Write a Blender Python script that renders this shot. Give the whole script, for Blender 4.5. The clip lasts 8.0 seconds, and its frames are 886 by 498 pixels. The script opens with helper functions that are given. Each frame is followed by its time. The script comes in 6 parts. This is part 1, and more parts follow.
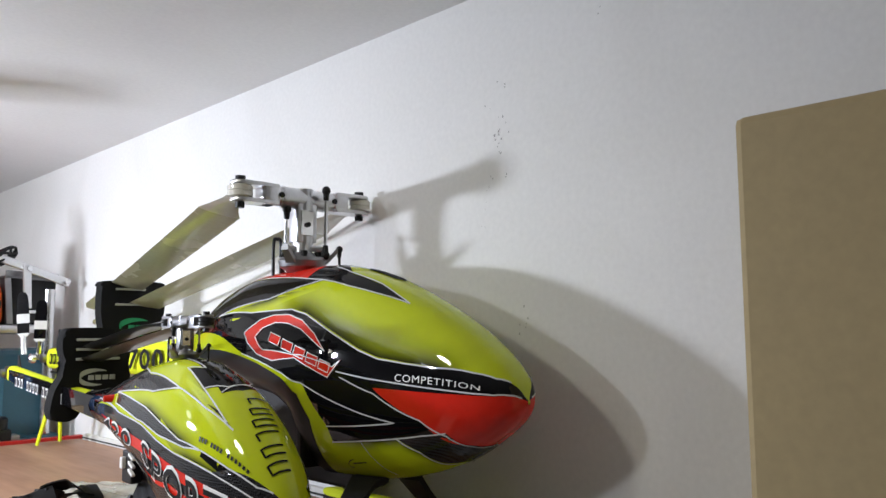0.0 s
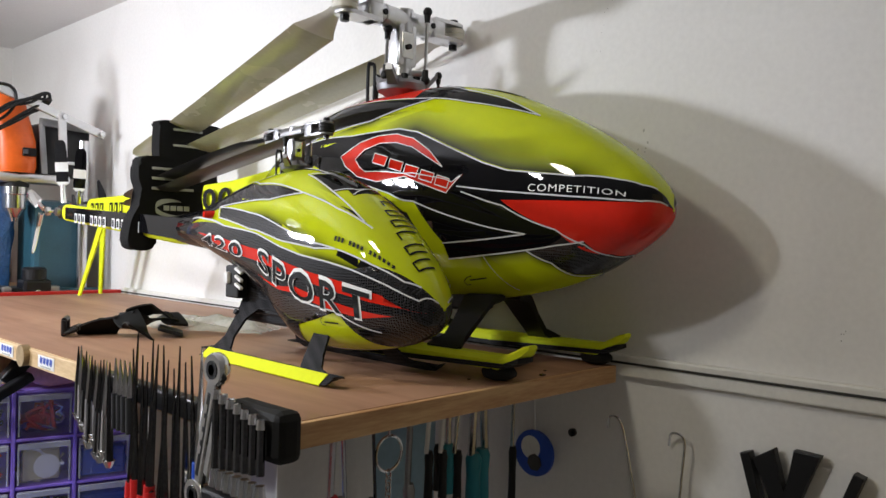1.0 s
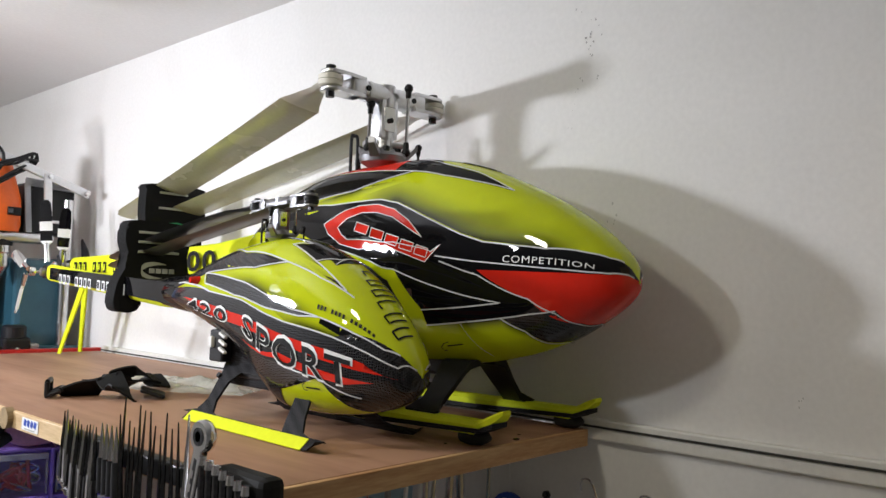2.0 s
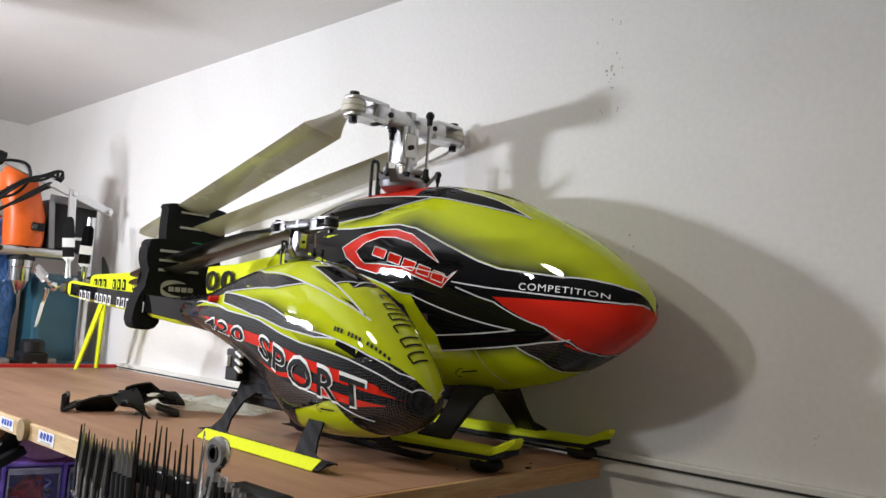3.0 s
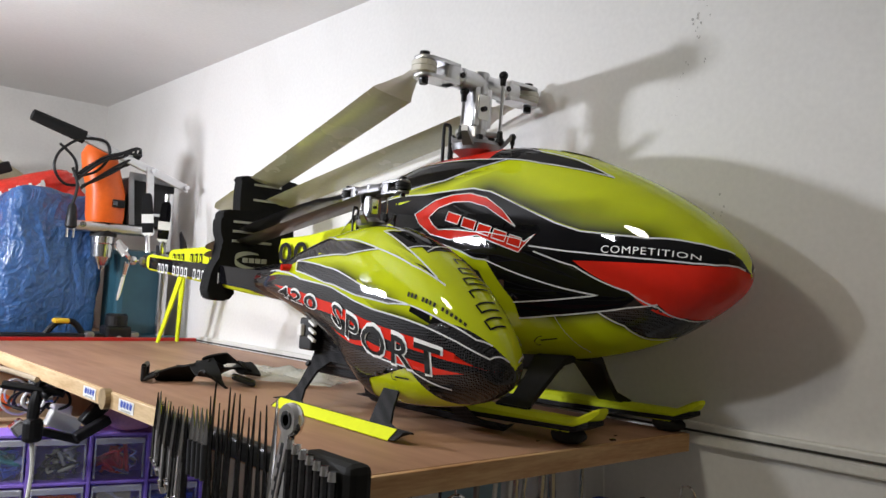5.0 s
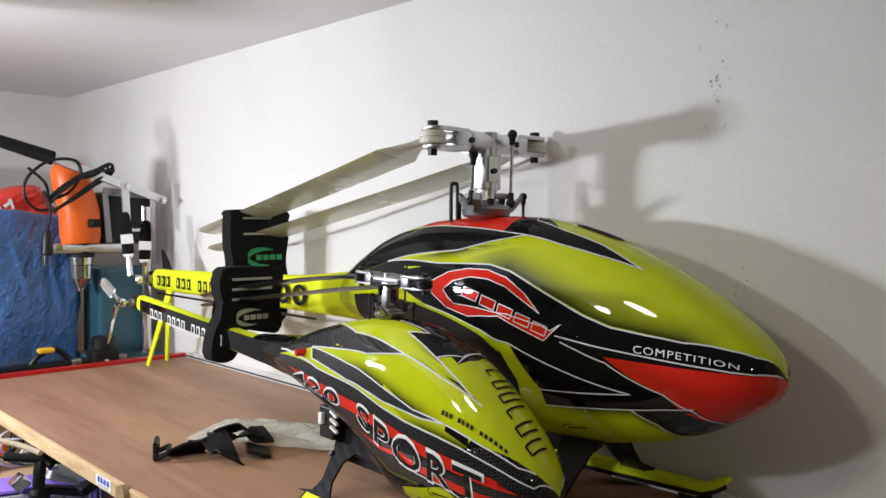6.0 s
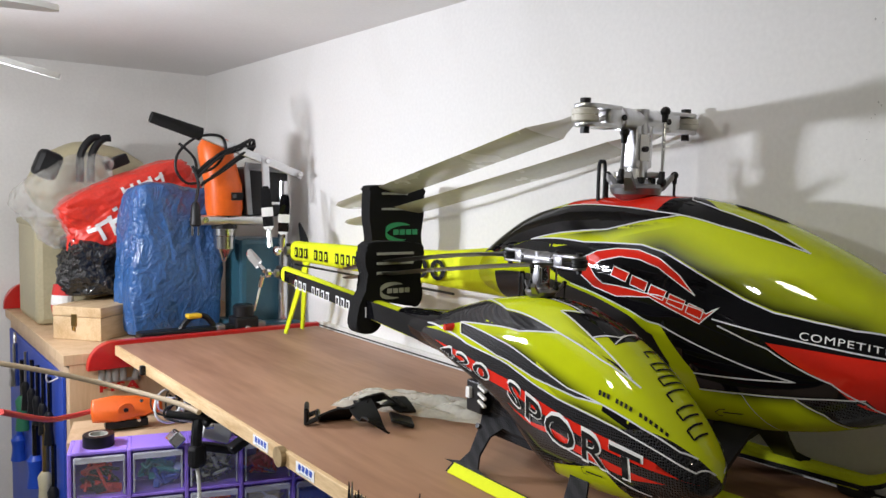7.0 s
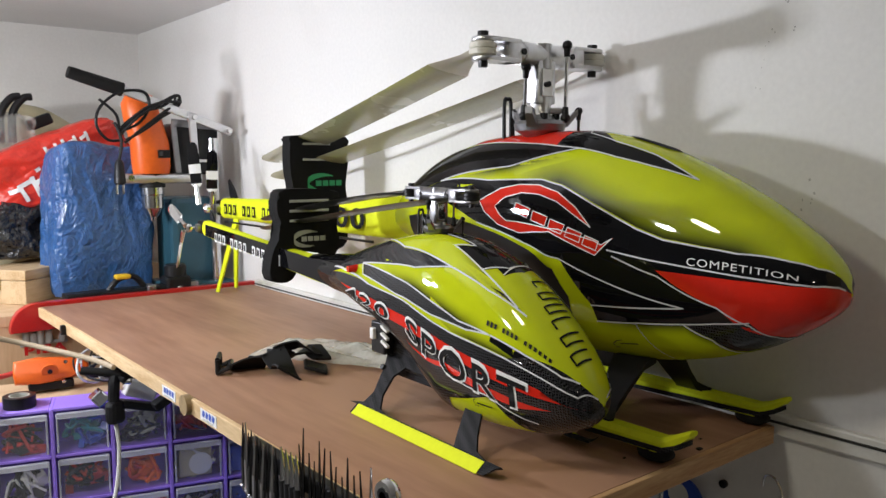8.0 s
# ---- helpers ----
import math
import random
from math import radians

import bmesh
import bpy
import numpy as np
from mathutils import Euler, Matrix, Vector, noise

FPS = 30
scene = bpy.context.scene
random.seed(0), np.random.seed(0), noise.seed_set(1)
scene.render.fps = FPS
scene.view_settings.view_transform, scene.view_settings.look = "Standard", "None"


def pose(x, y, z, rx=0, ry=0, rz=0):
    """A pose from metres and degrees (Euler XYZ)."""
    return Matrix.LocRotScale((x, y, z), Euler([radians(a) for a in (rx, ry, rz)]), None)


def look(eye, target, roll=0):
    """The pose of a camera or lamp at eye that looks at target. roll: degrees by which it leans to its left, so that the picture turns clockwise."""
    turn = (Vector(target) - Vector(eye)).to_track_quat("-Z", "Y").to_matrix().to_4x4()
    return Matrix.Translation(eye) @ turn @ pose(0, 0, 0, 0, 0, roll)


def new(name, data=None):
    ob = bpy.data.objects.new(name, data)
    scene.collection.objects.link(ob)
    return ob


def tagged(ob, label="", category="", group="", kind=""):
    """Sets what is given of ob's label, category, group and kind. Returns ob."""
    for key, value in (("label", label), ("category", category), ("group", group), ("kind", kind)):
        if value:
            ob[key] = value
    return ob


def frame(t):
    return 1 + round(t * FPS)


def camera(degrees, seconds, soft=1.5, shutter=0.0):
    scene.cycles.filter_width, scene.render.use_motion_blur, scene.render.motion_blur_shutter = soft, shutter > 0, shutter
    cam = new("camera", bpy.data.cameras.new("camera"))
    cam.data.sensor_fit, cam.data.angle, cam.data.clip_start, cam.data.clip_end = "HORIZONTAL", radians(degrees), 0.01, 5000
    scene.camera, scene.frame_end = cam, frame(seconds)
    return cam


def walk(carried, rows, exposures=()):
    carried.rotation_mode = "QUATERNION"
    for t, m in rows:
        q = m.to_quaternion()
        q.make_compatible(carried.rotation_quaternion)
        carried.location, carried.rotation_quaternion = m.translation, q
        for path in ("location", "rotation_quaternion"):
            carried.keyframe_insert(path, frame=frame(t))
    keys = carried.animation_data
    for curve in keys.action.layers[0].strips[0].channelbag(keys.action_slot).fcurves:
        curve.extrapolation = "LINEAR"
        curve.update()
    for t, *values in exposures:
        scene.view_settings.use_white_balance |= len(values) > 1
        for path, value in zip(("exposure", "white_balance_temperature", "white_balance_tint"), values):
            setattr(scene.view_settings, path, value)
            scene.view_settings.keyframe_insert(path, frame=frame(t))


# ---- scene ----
cam = camera(58.6, 8.0)
PATH = [
    (0, (-0.651, -0.541, 1.219), (0.749, 0.872, 1.424), -0.3),
    (0.2, (-0.726, -0.464, 1.18), (0.809, 0.808, 1.349), 0.9),
    (0.5, (-0.731, -0.459, 1.153), (0.753, 0.882, 1.196), 1.4),
    (1, (-0.735, -0.419, 1.125), (0.718, 0.954, 1.103), 1.5),
    (1.5, (-0.747, -0.438, 1.138), (0.705, 0.937, 1.174), 1.4),
    (1.7, (-0.755, -0.441, 1.139), (0.718, 0.91, 1.212), 1.4),
    (3, (-0.766, -0.446, 1.136), (0.686, 0.918, 1.321), 3.6),
    (3.5, (-0.773, -0.438, 1.124), (0.637, 0.968, 1.312), 4.0),
    (4, (-0.772, -0.433, 1.114), (0.512, 1.09, 1.292), 4.3),
    (4.5, (-0.75, -0.428, 1.107), (0.522, 1.105, 1.276), 4.0),
    (4.7, (-0.743, -0.425, 1.101), (0.532, 1.108, 1.263), 3.9),
    (5.8, (-0.764, -0.381, 1.272), (0.723, 0.956, 1.218), 1.4),
    (6, (-0.776, -0.36, 1.291), (0.628, 1.062, 1.214), 0.5),
    (6.5, (-0.809, -0.322, 1.306), (0.457, 1.224, 1.225), 0.5),
    (7, (-0.814, -0.333, 1.294), (0.386, 1.26, 1.149), 1.1),
    (7.5, (-0.793, -0.354, 1.283), (0.392, 1.245, 1.081), 0.7),
    (8, (-0.751, -0.371, 1.262), (0.506, 1.169, 1.04), -0.0),
]
walk(cam, [(t, look(eye, target, roll)) for t, eye, target, roll in PATH], ((0.0, 0.08, 6150, 10), (1.0, 0.05, 6500, 10), (1.7, 0.06, 6500, 10), (4.0, -0.02, 6500, 10), (4.7, 0.0, 6500, 10), (5.8, -0.12, 6500, 10), (8.0, -0.12, 6500, 10)))

from mathutils.bvhtree import BVHTree

# ---- light ----
world = bpy.data.worlds.new("room_dim")
scene.world = world
world.use_nodes = True
world.node_tree.nodes["Background"].inputs[0].default_value = (0.9, 0.95, 1.0, 1)
world.node_tree.nodes["Background"].inputs[1].default_value = 0.05


def lamp_area(name, size, power, colour, m, shape="DISK"):
    data = bpy.data.lights.new(name, "AREA")
    data.shape, data.size, data.energy, data.color = shape, size, power, colour
    ob = new(name, data)
    ob.matrix_world = m
    return ob


# ---- materials ----
def mat(name, colour, rough=0.5, metal=0.0, coat=0.0, vary=0.12, scale=40.0, bump=0.0, fine=None, alpha=1.0, trans=0.0, emit=0.0, spec=0.5):
    """A surface with mottling at two scales, and relief."""
    m = bpy.data.materials.new(name)
    m.use_nodes = True
    n, l = m.node_tree.nodes, m.node_tree.links
    b = n["Principled BSDF"]
    tc = n.new("ShaderNodeTexCoord")
    big, small = n.new("ShaderNodeTexNoise"), n.new("ShaderNodeTexNoise")
    big.inputs["Scale"].default_value, small.inputs["Scale"].default_value = scale * 0.2, fine or scale * 4
    big.inputs["Detail"].default_value = small.inputs["Detail"].default_value = 4
    l.new(tc.outputs["Object"], big.inputs["Vector"])
    l.new(tc.outputs["Object"], small.inputs["Vector"])
    add = n.new("ShaderNodeMath")
    add.operation = "ADD"
    l.new(big.outputs["Fac"], add.inputs[0])
    l.new(small.outputs["Fac"], add.inputs[1])
    ramp = n.new("ShaderNodeMapRange")
    ramp.inputs["From Min"].default_value, ramp.inputs["From Max"].default_value = 0.6, 1.4
    ramp.inputs["To Min"].default_value, ramp.inputs["To Max"].default_value = 1 - vary, 1 + vary
    l.new(add.outputs[0], ramp.inputs["Value"])
    mul = n.new("ShaderNodeVectorMath")
    mul.operation = "SCALE"
    mul.inputs[0].default_value = colour
    l.new(ramp.outputs[0], mul.inputs["Scale"])
    l.new(mul.outputs[0], b.inputs["Base Color"])
    rr = n.new("ShaderNodeMapRange")
    rr.inputs["To Min"].default_value, rr.inputs["To Max"].default_value = max(rough - 0.08, 0.02), min(rough + 0.1, 1)
    l.new(big.outputs["Fac"], rr.inputs["Value"])
    l.new(rr.outputs[0], b.inputs["Roughness"])
    b.inputs["Metallic"].default_value, b.inputs["Coat Weight"].default_value = metal, coat
    b.inputs["Coat Roughness"].default_value = 0.03
    b.inputs["Specular IOR Level"].default_value = spec
    b.inputs["Alpha"].default_value, b.inputs["Transmission Weight"].default_value = alpha, trans
    if emit:
        b.inputs["Emission Color"].default_value = (*colour, 1)
        b.inputs["Emission Strength"].default_value = emit
    if bump:
        bp = n.new("ShaderNodeBump")
        bp.inputs["Strength"].default_value, bp.inputs["Distance"].default_value = bump, 0.002
        l.new(add.outputs[0], bp.inputs["Height"])
        l.new(bp.outputs[0], b.inputs["Normal"])
    return m


def wood(name, light, dark, along="X", grain=18.0, rough=0.55):
    """Boards with long grain along one axis and a few darker streaks."""
    m = mat(name, light, rough, vary=0.1)
    n, l = m.node_tree.nodes, m.node_tree.links
    b = n["Principled BSDF"]
    tc, mp = n.new("ShaderNodeTexCoord"), n.new("ShaderNodeMapping")
    s = {"X": (0.12, 1, 1), "Y": (1, 0.12, 1), "Z": (1, 1, 0.12)}[along]
    mp.inputs["Scale"].default_value = [grain * k for k in s]
    l.new(tc.outputs["Object"], mp.inputs["Vector"])
    a, c = n.new("ShaderNodeTexNoise"), n.new("ShaderNodeTexNoise")
    a.inputs["Scale"].default_value, a.inputs["Detail"].default_value, a.inputs["Distortion"].default_value = 1.0, 6, 0.6
    c.inputs["Scale"].default_value, c.inputs["Detail"].default_value = 9.0, 3
    l.new(mp.outputs[0], a.inputs["Vector"])
    l.new(mp.outputs[0], c.inputs["Vector"])
    mx = n.new("ShaderNodeMath")
    mx.operation = "MULTIPLY_ADD"
    mx.inputs[1].default_value = 0.45
    l.new(c.outputs["Fac"], mx.inputs[0])
    l.new(a.outputs["Fac"], mx.inputs[2])
    ramp = n.new("ShaderNodeValToRGB")
    ramp.color_ramp.elements[0].position, ramp.color_ramp.elements[1].position = 0.52, 0.86
    ramp.color_ramp.elements[0].color, ramp.color_ramp.elements[1].color = (*dark, 1), (*light, 1)
    l.new(mx.outputs[0], ramp.inputs[0])
    l.new(ramp.outputs[0], b.inputs["Base Color"])
    bp = n.new("ShaderNodeBump")
    bp.inputs["Strength"].default_value, bp.inputs["Distance"].default_value = 0.15, 0.001
    l.new(mx.outputs[0], bp.inputs["Height"])
    l.new(bp.outputs[0], b.inputs["Normal"])
    return m


def weave(name, dark, pale, cell=0.0022, rough=0.4, coat=0.8):
    """Lacquered carbon cloth: a small slanted check."""
    m = mat(name, dark, rough, coat=coat, vary=0.1, spec=0.04)
    n, l = m.node_tree.nodes, m.node_tree.links
    b = n["Principled BSDF"]
    tc, mp, ck = n.new("ShaderNodeTexCoord"), n.new("ShaderNodeMapping"), n.new("ShaderNodeTexChecker")
    mp.inputs["Rotation"].default_value = (radians(45), radians(12), 0)
    ck.inputs["Scale"].default_value = 1 / cell
    ck.inputs["Color1"].default_value, ck.inputs["Color2"].default_value = (*dark, 1), (*pale, 1)
    l.new(tc.outputs["Object"], mp.inputs["Vector"])
    l.new(mp.outputs[0], ck.inputs["Vector"])
    l.new(ck.outputs[0], b.inputs["Base Color"])
    return m


def plaster(name, colour, stain=0.16):
    """Old limewash: wide clouds of dirt, fine grain, trowel relief."""
    m = mat(name, colour, 0.75, vary=0.05, scale=12, bump=0.07, fine=160)
    n, l = m.node_tree.nodes, m.node_tree.links
    b = n["Principled BSDF"]
    old = b.inputs["Base Color"].links[0].from_socket
    tc, a = n.new("ShaderNodeTexCoord"), n.new("ShaderNodeTexNoise")
    a.inputs["Scale"].default_value, a.inputs["Detail"].default_value, a.inputs["Distortion"].default_value = 3.2, 8, 0.8
    l.new(tc.outputs["Object"], a.inputs["Vector"])
    rg = n.new("ShaderNodeMapRange")
    rg.inputs["From Min"].default_value, rg.inputs["From Max"].default_value = 0.5, 0.8
    rg.inputs["To Min"].default_value, rg.inputs["To Max"].default_value = 0, stain
    l.new(a.outputs["Fac"], rg.inputs["Value"])
    mx = n.new("ShaderNodeMix")
    mx.data_type = "RGBA"
    mx.inputs["B"].default_value = (colour[0] * 0.55, colour[1] * 0.52, colour[2] * 0.45, 1)
    l.new(rg.outputs[0], mx.inputs["Factor"])
    l.new(old, mx.inputs["A"])
    l.new(mx.outputs["Result"], b.inputs["Base Color"])
    return m


def crinkle(m, scale, strength):
    """Creases of thin film: sharp ridges at two sizes, stretched along the hang."""
    n, l = m.node_tree.nodes, m.node_tree.links
    tc, mp = n.new("ShaderNodeTexCoord"), n.new("ShaderNodeMapping")
    mp.inputs["Scale"].default_value = (1.0, 1.0, 0.8)
    mp.inputs["Rotation"].default_value = (0.3, 0.5, 0.2)
    l.new(tc.outputs["Object"], mp.inputs["Vector"])
    total = None
    for s, k in ((scale, 1.0), (scale * 2.7, 0.5)):
        a, sub, ab, mul = n.new("ShaderNodeTexNoise"), n.new("ShaderNodeMath"), n.new("ShaderNodeMath"), n.new("ShaderNodeMath")
        a.inputs["Scale"].default_value, a.inputs["Detail"].default_value, a.inputs["Distortion"].default_value = s, 3, 1.4
        l.new(mp.outputs[0], a.inputs["Vector"])
        sub.operation, sub.inputs[1].default_value = "SUBTRACT", 0.5
        ab.operation = "ABSOLUTE"
        mul.operation, mul.inputs[1].default_value = "MULTIPLY", -k
        l.new(a.outputs["Fac"], sub.inputs[0])
        l.new(sub.outputs[0], ab.inputs[0])
        l.new(ab.outputs[0], mul.inputs[0])
        if total is None:
            total = mul
        else:
            add = n.new("ShaderNodeMath")
            l.new(total.outputs[0], add.inputs[0])
            l.new(mul.outputs[0], add.inputs[1])
            total = add
    bp = n.new("ShaderNodeBump")
    bp.inputs["Strength"].default_value, bp.inputs["Distance"].default_value = strength, 0.05
    l.new(total.outputs[0], bp.inputs["Height"])
    b = n["Principled BSDF"]
    l.new(bp.outputs[0], b.inputs["Normal"])
    l.new(bp.outputs[0], b.inputs["Coat Normal"])
    return m


WALL = plaster("limewashed wall", (0.80, 0.79, 0.77))
CEIL = plaster("limewashed ceiling", (0.78, 0.77, 0.76), 0.1)
# Unseen walls and floor: greys picked for the light they bounce back.
BOUNCE_WALL = plaster("unseen wall bounce grey", (0.60, 0.59, 0.57))
CONCRETE = mat("pale concrete", (0.45, 0.44, 0.42), 0.8, bump=0.3)
TRIM = mat("white plastic trim", (0.75, 0.74, 0.70), 0.45, vary=0.08)
GAP = mat("dark gap", (0.03, 0.028, 0.025), 0.8)
PLY = wood("plywood face", (0.42, 0.235, 0.145), (0.27, 0.135, 0.08), "Y", 9.0, 0.5)
EDGE = wood("pine edge", (0.60, 0.38, 0.19), (0.40, 0.21, 0.09), "X", 60.0)
EDGE_Y = wood("pale pine edge", (0.72, 0.53, 0.30), (0.50, 0.32, 0.15), "Y", 60.0)
PINE = wood("planed pine", (0.70, 0.52, 0.31), (0.52, 0.34, 0.17), "X", 30.0)
BEECH = wood("light chipboard veneer", (0.66, 0.47, 0.29), (0.55, 0.37, 0.21), "Z", 25.0)
RED_PAINT = mat("red gloss paint", (0.50, 0.012, 0.010), 0.35, coat=0.3, vary=0.12)
BLUE_BOARD = mat("blue painted board", (0.015, 0.06, 0.42), 0.45, vary=0.15)
LIME = mat("lime lacquer", (0.50, 0.58, 0.008), 0.45, coat=1.0, vary=0.05, scale=15, spec=0.0)
FLUO = mat("fluorescent yellow", (0.72, 0.80, 0.02), 0.6, vary=0.06, spec=0.15)
LACQUER = mat("black lacquer", (0.005, 0.005, 0.006), 0.3, coat=0.65, vary=0.2, spec=0.0)
SCARLET = mat("scarlet lacquer", (0.66, 0.022, 0.010), 0.3, coat=1.0, vary=0.06, spec=0.0)
LINE = mat("silver line", (0.66, 0.67, 0.68), 0.35, coat=0.8, vary=0.05, spec=0.0)
LETTER = mat("white print", (0.78, 0.78, 0.77), 0.4, vary=0.04)
INK = mat("black print", (0.010, 0.010, 0.010), 0.5, spec=0.1)
CARBON = weave("carbon cloth", (0.003, 0.003, 0.004), (0.032, 0.032, 0.035), 0.0017)
PLATE = weave("matt carbon plate", (0.012, 0.012, 0.013), (0.038, 0.038, 0.042), 0.0018, 0.5, 0.03)
ALLOY = mat("brushed aluminium", (0.62, 0.62, 0.63), 0.3, 1.0, vary=0.08, bump=0.05)
GREY_ALLOY = mat("grey aluminium", (0.30, 0.30, 0.31), 0.38, 1.0, vary=0.08)
STEEL = mat("polished steel", (0.66, 0.66, 0.67), 0.16, 1.0, vary=0.08)
CHROME = mat("chrome", (0.8, 0.8, 0.8), 0.07, 1.0, vary=0.04)
DARK_STEEL = mat("oiled dark steel", (0.09, 0.09, 0.094), 0.16, 1.0, vary=0.2)
BLACK = mat("black plastic", (0.009, 0.009, 0.010), 0.42, vary=0.2, spec=0.3)
FOAM = mat("black foam", (0.007, 0.007, 0.007), 0.85, vary=0.2, bump=0.3, fine=900, spec=0.2)
RUBBER = mat("black rubber", (0.009, 0.009, 0.009), 0.7, vary=0.2, spec=0.25)
BLADE = mat("olive printed blade", (0.50, 0.48, 0.35), 0.25, coat=0.6, vary=0.08)
BLADE_PALE = mat("pale blade root", (0.66, 0.64, 0.56), 0.3, coat=0.5, vary=0.06)
BLADE_DARK = mat("dark blade", (0.03, 0.03, 0.03), 0.35, coat=0.3, vary=0.1)
WHITE = mat("white plastic", (0.78, 0.78, 0.76), 0.4, vary=0.05)
WHITE_GLOW = mat("white lamp diffuser", (0.9, 0.92, 0.95), 0.4, emit=2.5)
ORANGE = mat("orange plastic", (0.78, 0.13, 0.012), 0.4, vary=0.08)
GREEN_PRINT = mat("green print", (0.01, 0.28, 0.10), 0.5)
GREY_PRINT = mat("worn pale print", (0.40, 0.41, 0.36), 0.5)
PURPLE = mat("violet plastic", (0.40, 0.25, 0.92), 0.38, vary=0.08)
CLEAR = mat("clear plastic", (0.85, 0.86, 0.9), 0.12, trans=0.0, alpha=0.07, spec=0.8)
# Higher alpha than CLEAR: the bright highlights on the lips are built in.
RIM = mat("clear rim with highlight in alpha", (0.86, 0.87, 0.92), 0.12, alpha=0.4, spec=0.8)
BAG_RED = crinkle(mat("red plastic bag", (0.66, 0.035, 0.02), 0.3, coat=0.35, vary=0.15), 11, 0.14)
BAG_BLUE = crinkle(mat("blue plastic bag", (0.030, 0.105, 0.29), 0.34, coat=0.7, vary=0.3, scale=40), 13, 0.40)
BAG_BLACK = crinkle(mat("black plastic bag", (0.015, 0.015, 0.016), 0.22, coat=0.5, vary=0.3), 14, 0.45)
BAG_CLEAR = crinkle(mat("milky clear bag", (0.62, 0.62, 0.58), 0.15, coat=0.5, vary=0.2, alpha=0.30), 16, 0.22)
BEIGE = mat("yellowed plastic", (0.50, 0.45, 0.29), 0.5, vary=0.12)
CARD = mat("brown cardboard", (0.40, 0.31, 0.16), 0.75, vary=0.08)
TEAL = mat("teal grip", (0.01, 0.20, 0.26), 0.4, vary=0.1)
TEAL_PAINT = mat("hammered blue-grey paint", (0.025, 0.085, 0.12), 0.35, vary=0.25, scale=120)
RED_GRIP = mat("red dipped grip", (0.55, 0.015, 0.015), 0.4, vary=0.1)
RESIN = mat("grey cast resin", (0.42, 0.43, 0.42), 0.6, bump=0.2)
BRASS = mat("brass", (0.55, 0.38, 0.14), 0.3, 1.0)
RED_HOSE = mat("red cable", (0.55, 0.05, 0.04), 0.5)
TAN_CORD = mat("tan cord", (0.42, 0.33, 0.22), 0.6)
BLUE_PLASTIC = mat("blue plastic", (0.015, 0.07, 0.45), 0.35, vary=0.1)
PINK = mat("pink film", (0.65, 0.30, 0.36), 0.35, vary=0.2)
GREEN = mat("green board", (0.03, 0.18, 0.09), 0.5)
POWDER = mat("pale blue card", (0.30, 0.45, 0.55), 0.6, vary=0.1)


# ---- building helpers ----
def part(name, bm, material, parent=None, label=""):
    me = bpy.data.meshes.new(name)
    bm.normal_update()
    bm.to_mesh(me)
    bm.free()
    me.materials.append(material)
    ob = new(name, me)
    if parent:
        ob.parent = parent
    if label:
        ob["label"] = label
    return ob


def thing(name, label, category, m=None, group="", kind=""):
    ob = new(name)
    ob.empty_display_size = 0.02
    if m is not None:
        ob.matrix_world = m
    return tagged(ob, label, category, group, kind)


def box(size, at=(0, 0, 0), bevel=0.0, m=None, bm=None, seg=2):
    """A box round its centre, with rounded edges."""
    bm = bm or bmesh.new()
    got = bmesh.ops.create_cube(bm, size=1, matrix=Matrix.Translation(at) @ (m or Matrix()) @ Matrix.Diagonal((*size, 1)))
    if bevel:
        edges = list({e for v in got["verts"] for e in v.link_edges})
        bmesh.ops.bevel(bm, geom=edges, offset=bevel, segments=seg, profile=0.5, affect="EDGES")
    return bm


def tube(a, b, r, r2=None, seg=16, bm=None, cap=True):
    """A round bar from a to b."""
    bm = bm or bmesh.new()
    a, b = Vector(a), Vector(b)
    d = b - a
    m = Matrix.Translation((a + b) / 2) @ d.to_track_quat("Z", "Y").to_matrix().to_4x4()
    bmesh.ops.create_cone(bm, cap_ends=cap, segments=seg, radius1=r, radius2=r if r2 is None else r2, depth=d.length, matrix=m)
    return bm


def lathe(profile, at=(0, 0, 0), m=None, seg=24, bm=None):
    """Turns (radius, height) points round the z axis."""
    bm = bm or bmesh.new()
    m = Matrix.Translation(at) @ (m or Matrix())
    rings = [[bm.verts.new(m @ Vector((r * math.cos(2 * math.pi * k / seg), r * math.sin(2 * math.pi * k / seg), z))) for k in range(seg)] for r, z in profile]
    for p, q in zip(rings, rings[1:]):
        for k in range(seg):
            bm.faces.new((p[k], p[(k + 1) % seg], q[(k + 1) % seg], q[k]))
    bm.faces.new(rings[0][::-1])
    bm.faces.new(rings[-1])
    return bm


def plate(outline, thick, m=None, bevel=0.0, bm=None):
    """A flat outline in x, y, as thick as given along z, centred."""
    bm = bm or bmesh.new()
    m = m or Matrix()
    lo = [bm.verts.new(m @ Vector((x, y, -thick / 2))) for x, y in outline]
    hi = [bm.verts.new(m @ Vector((x, y, thick / 2))) for x, y in outline]
    n = len(outline)
    faces = [bm.faces.new(lo[::-1]), bm.faces.new(hi)]
    faces += [bm.faces.new((lo[k], lo[(k + 1) % n], hi[(k + 1) % n], hi[k])) for k in range(n)]
    if bevel:
        edges = [e for f in faces[:2] for e in f.edges]
        bmesh.ops.bevel(bm, geom=edges, offset=bevel, segments=2, profile=0.5, affect="EDGES")
    bmesh.ops.recalc_face_normals(bm, faces=bm.faces[:])
    return bm


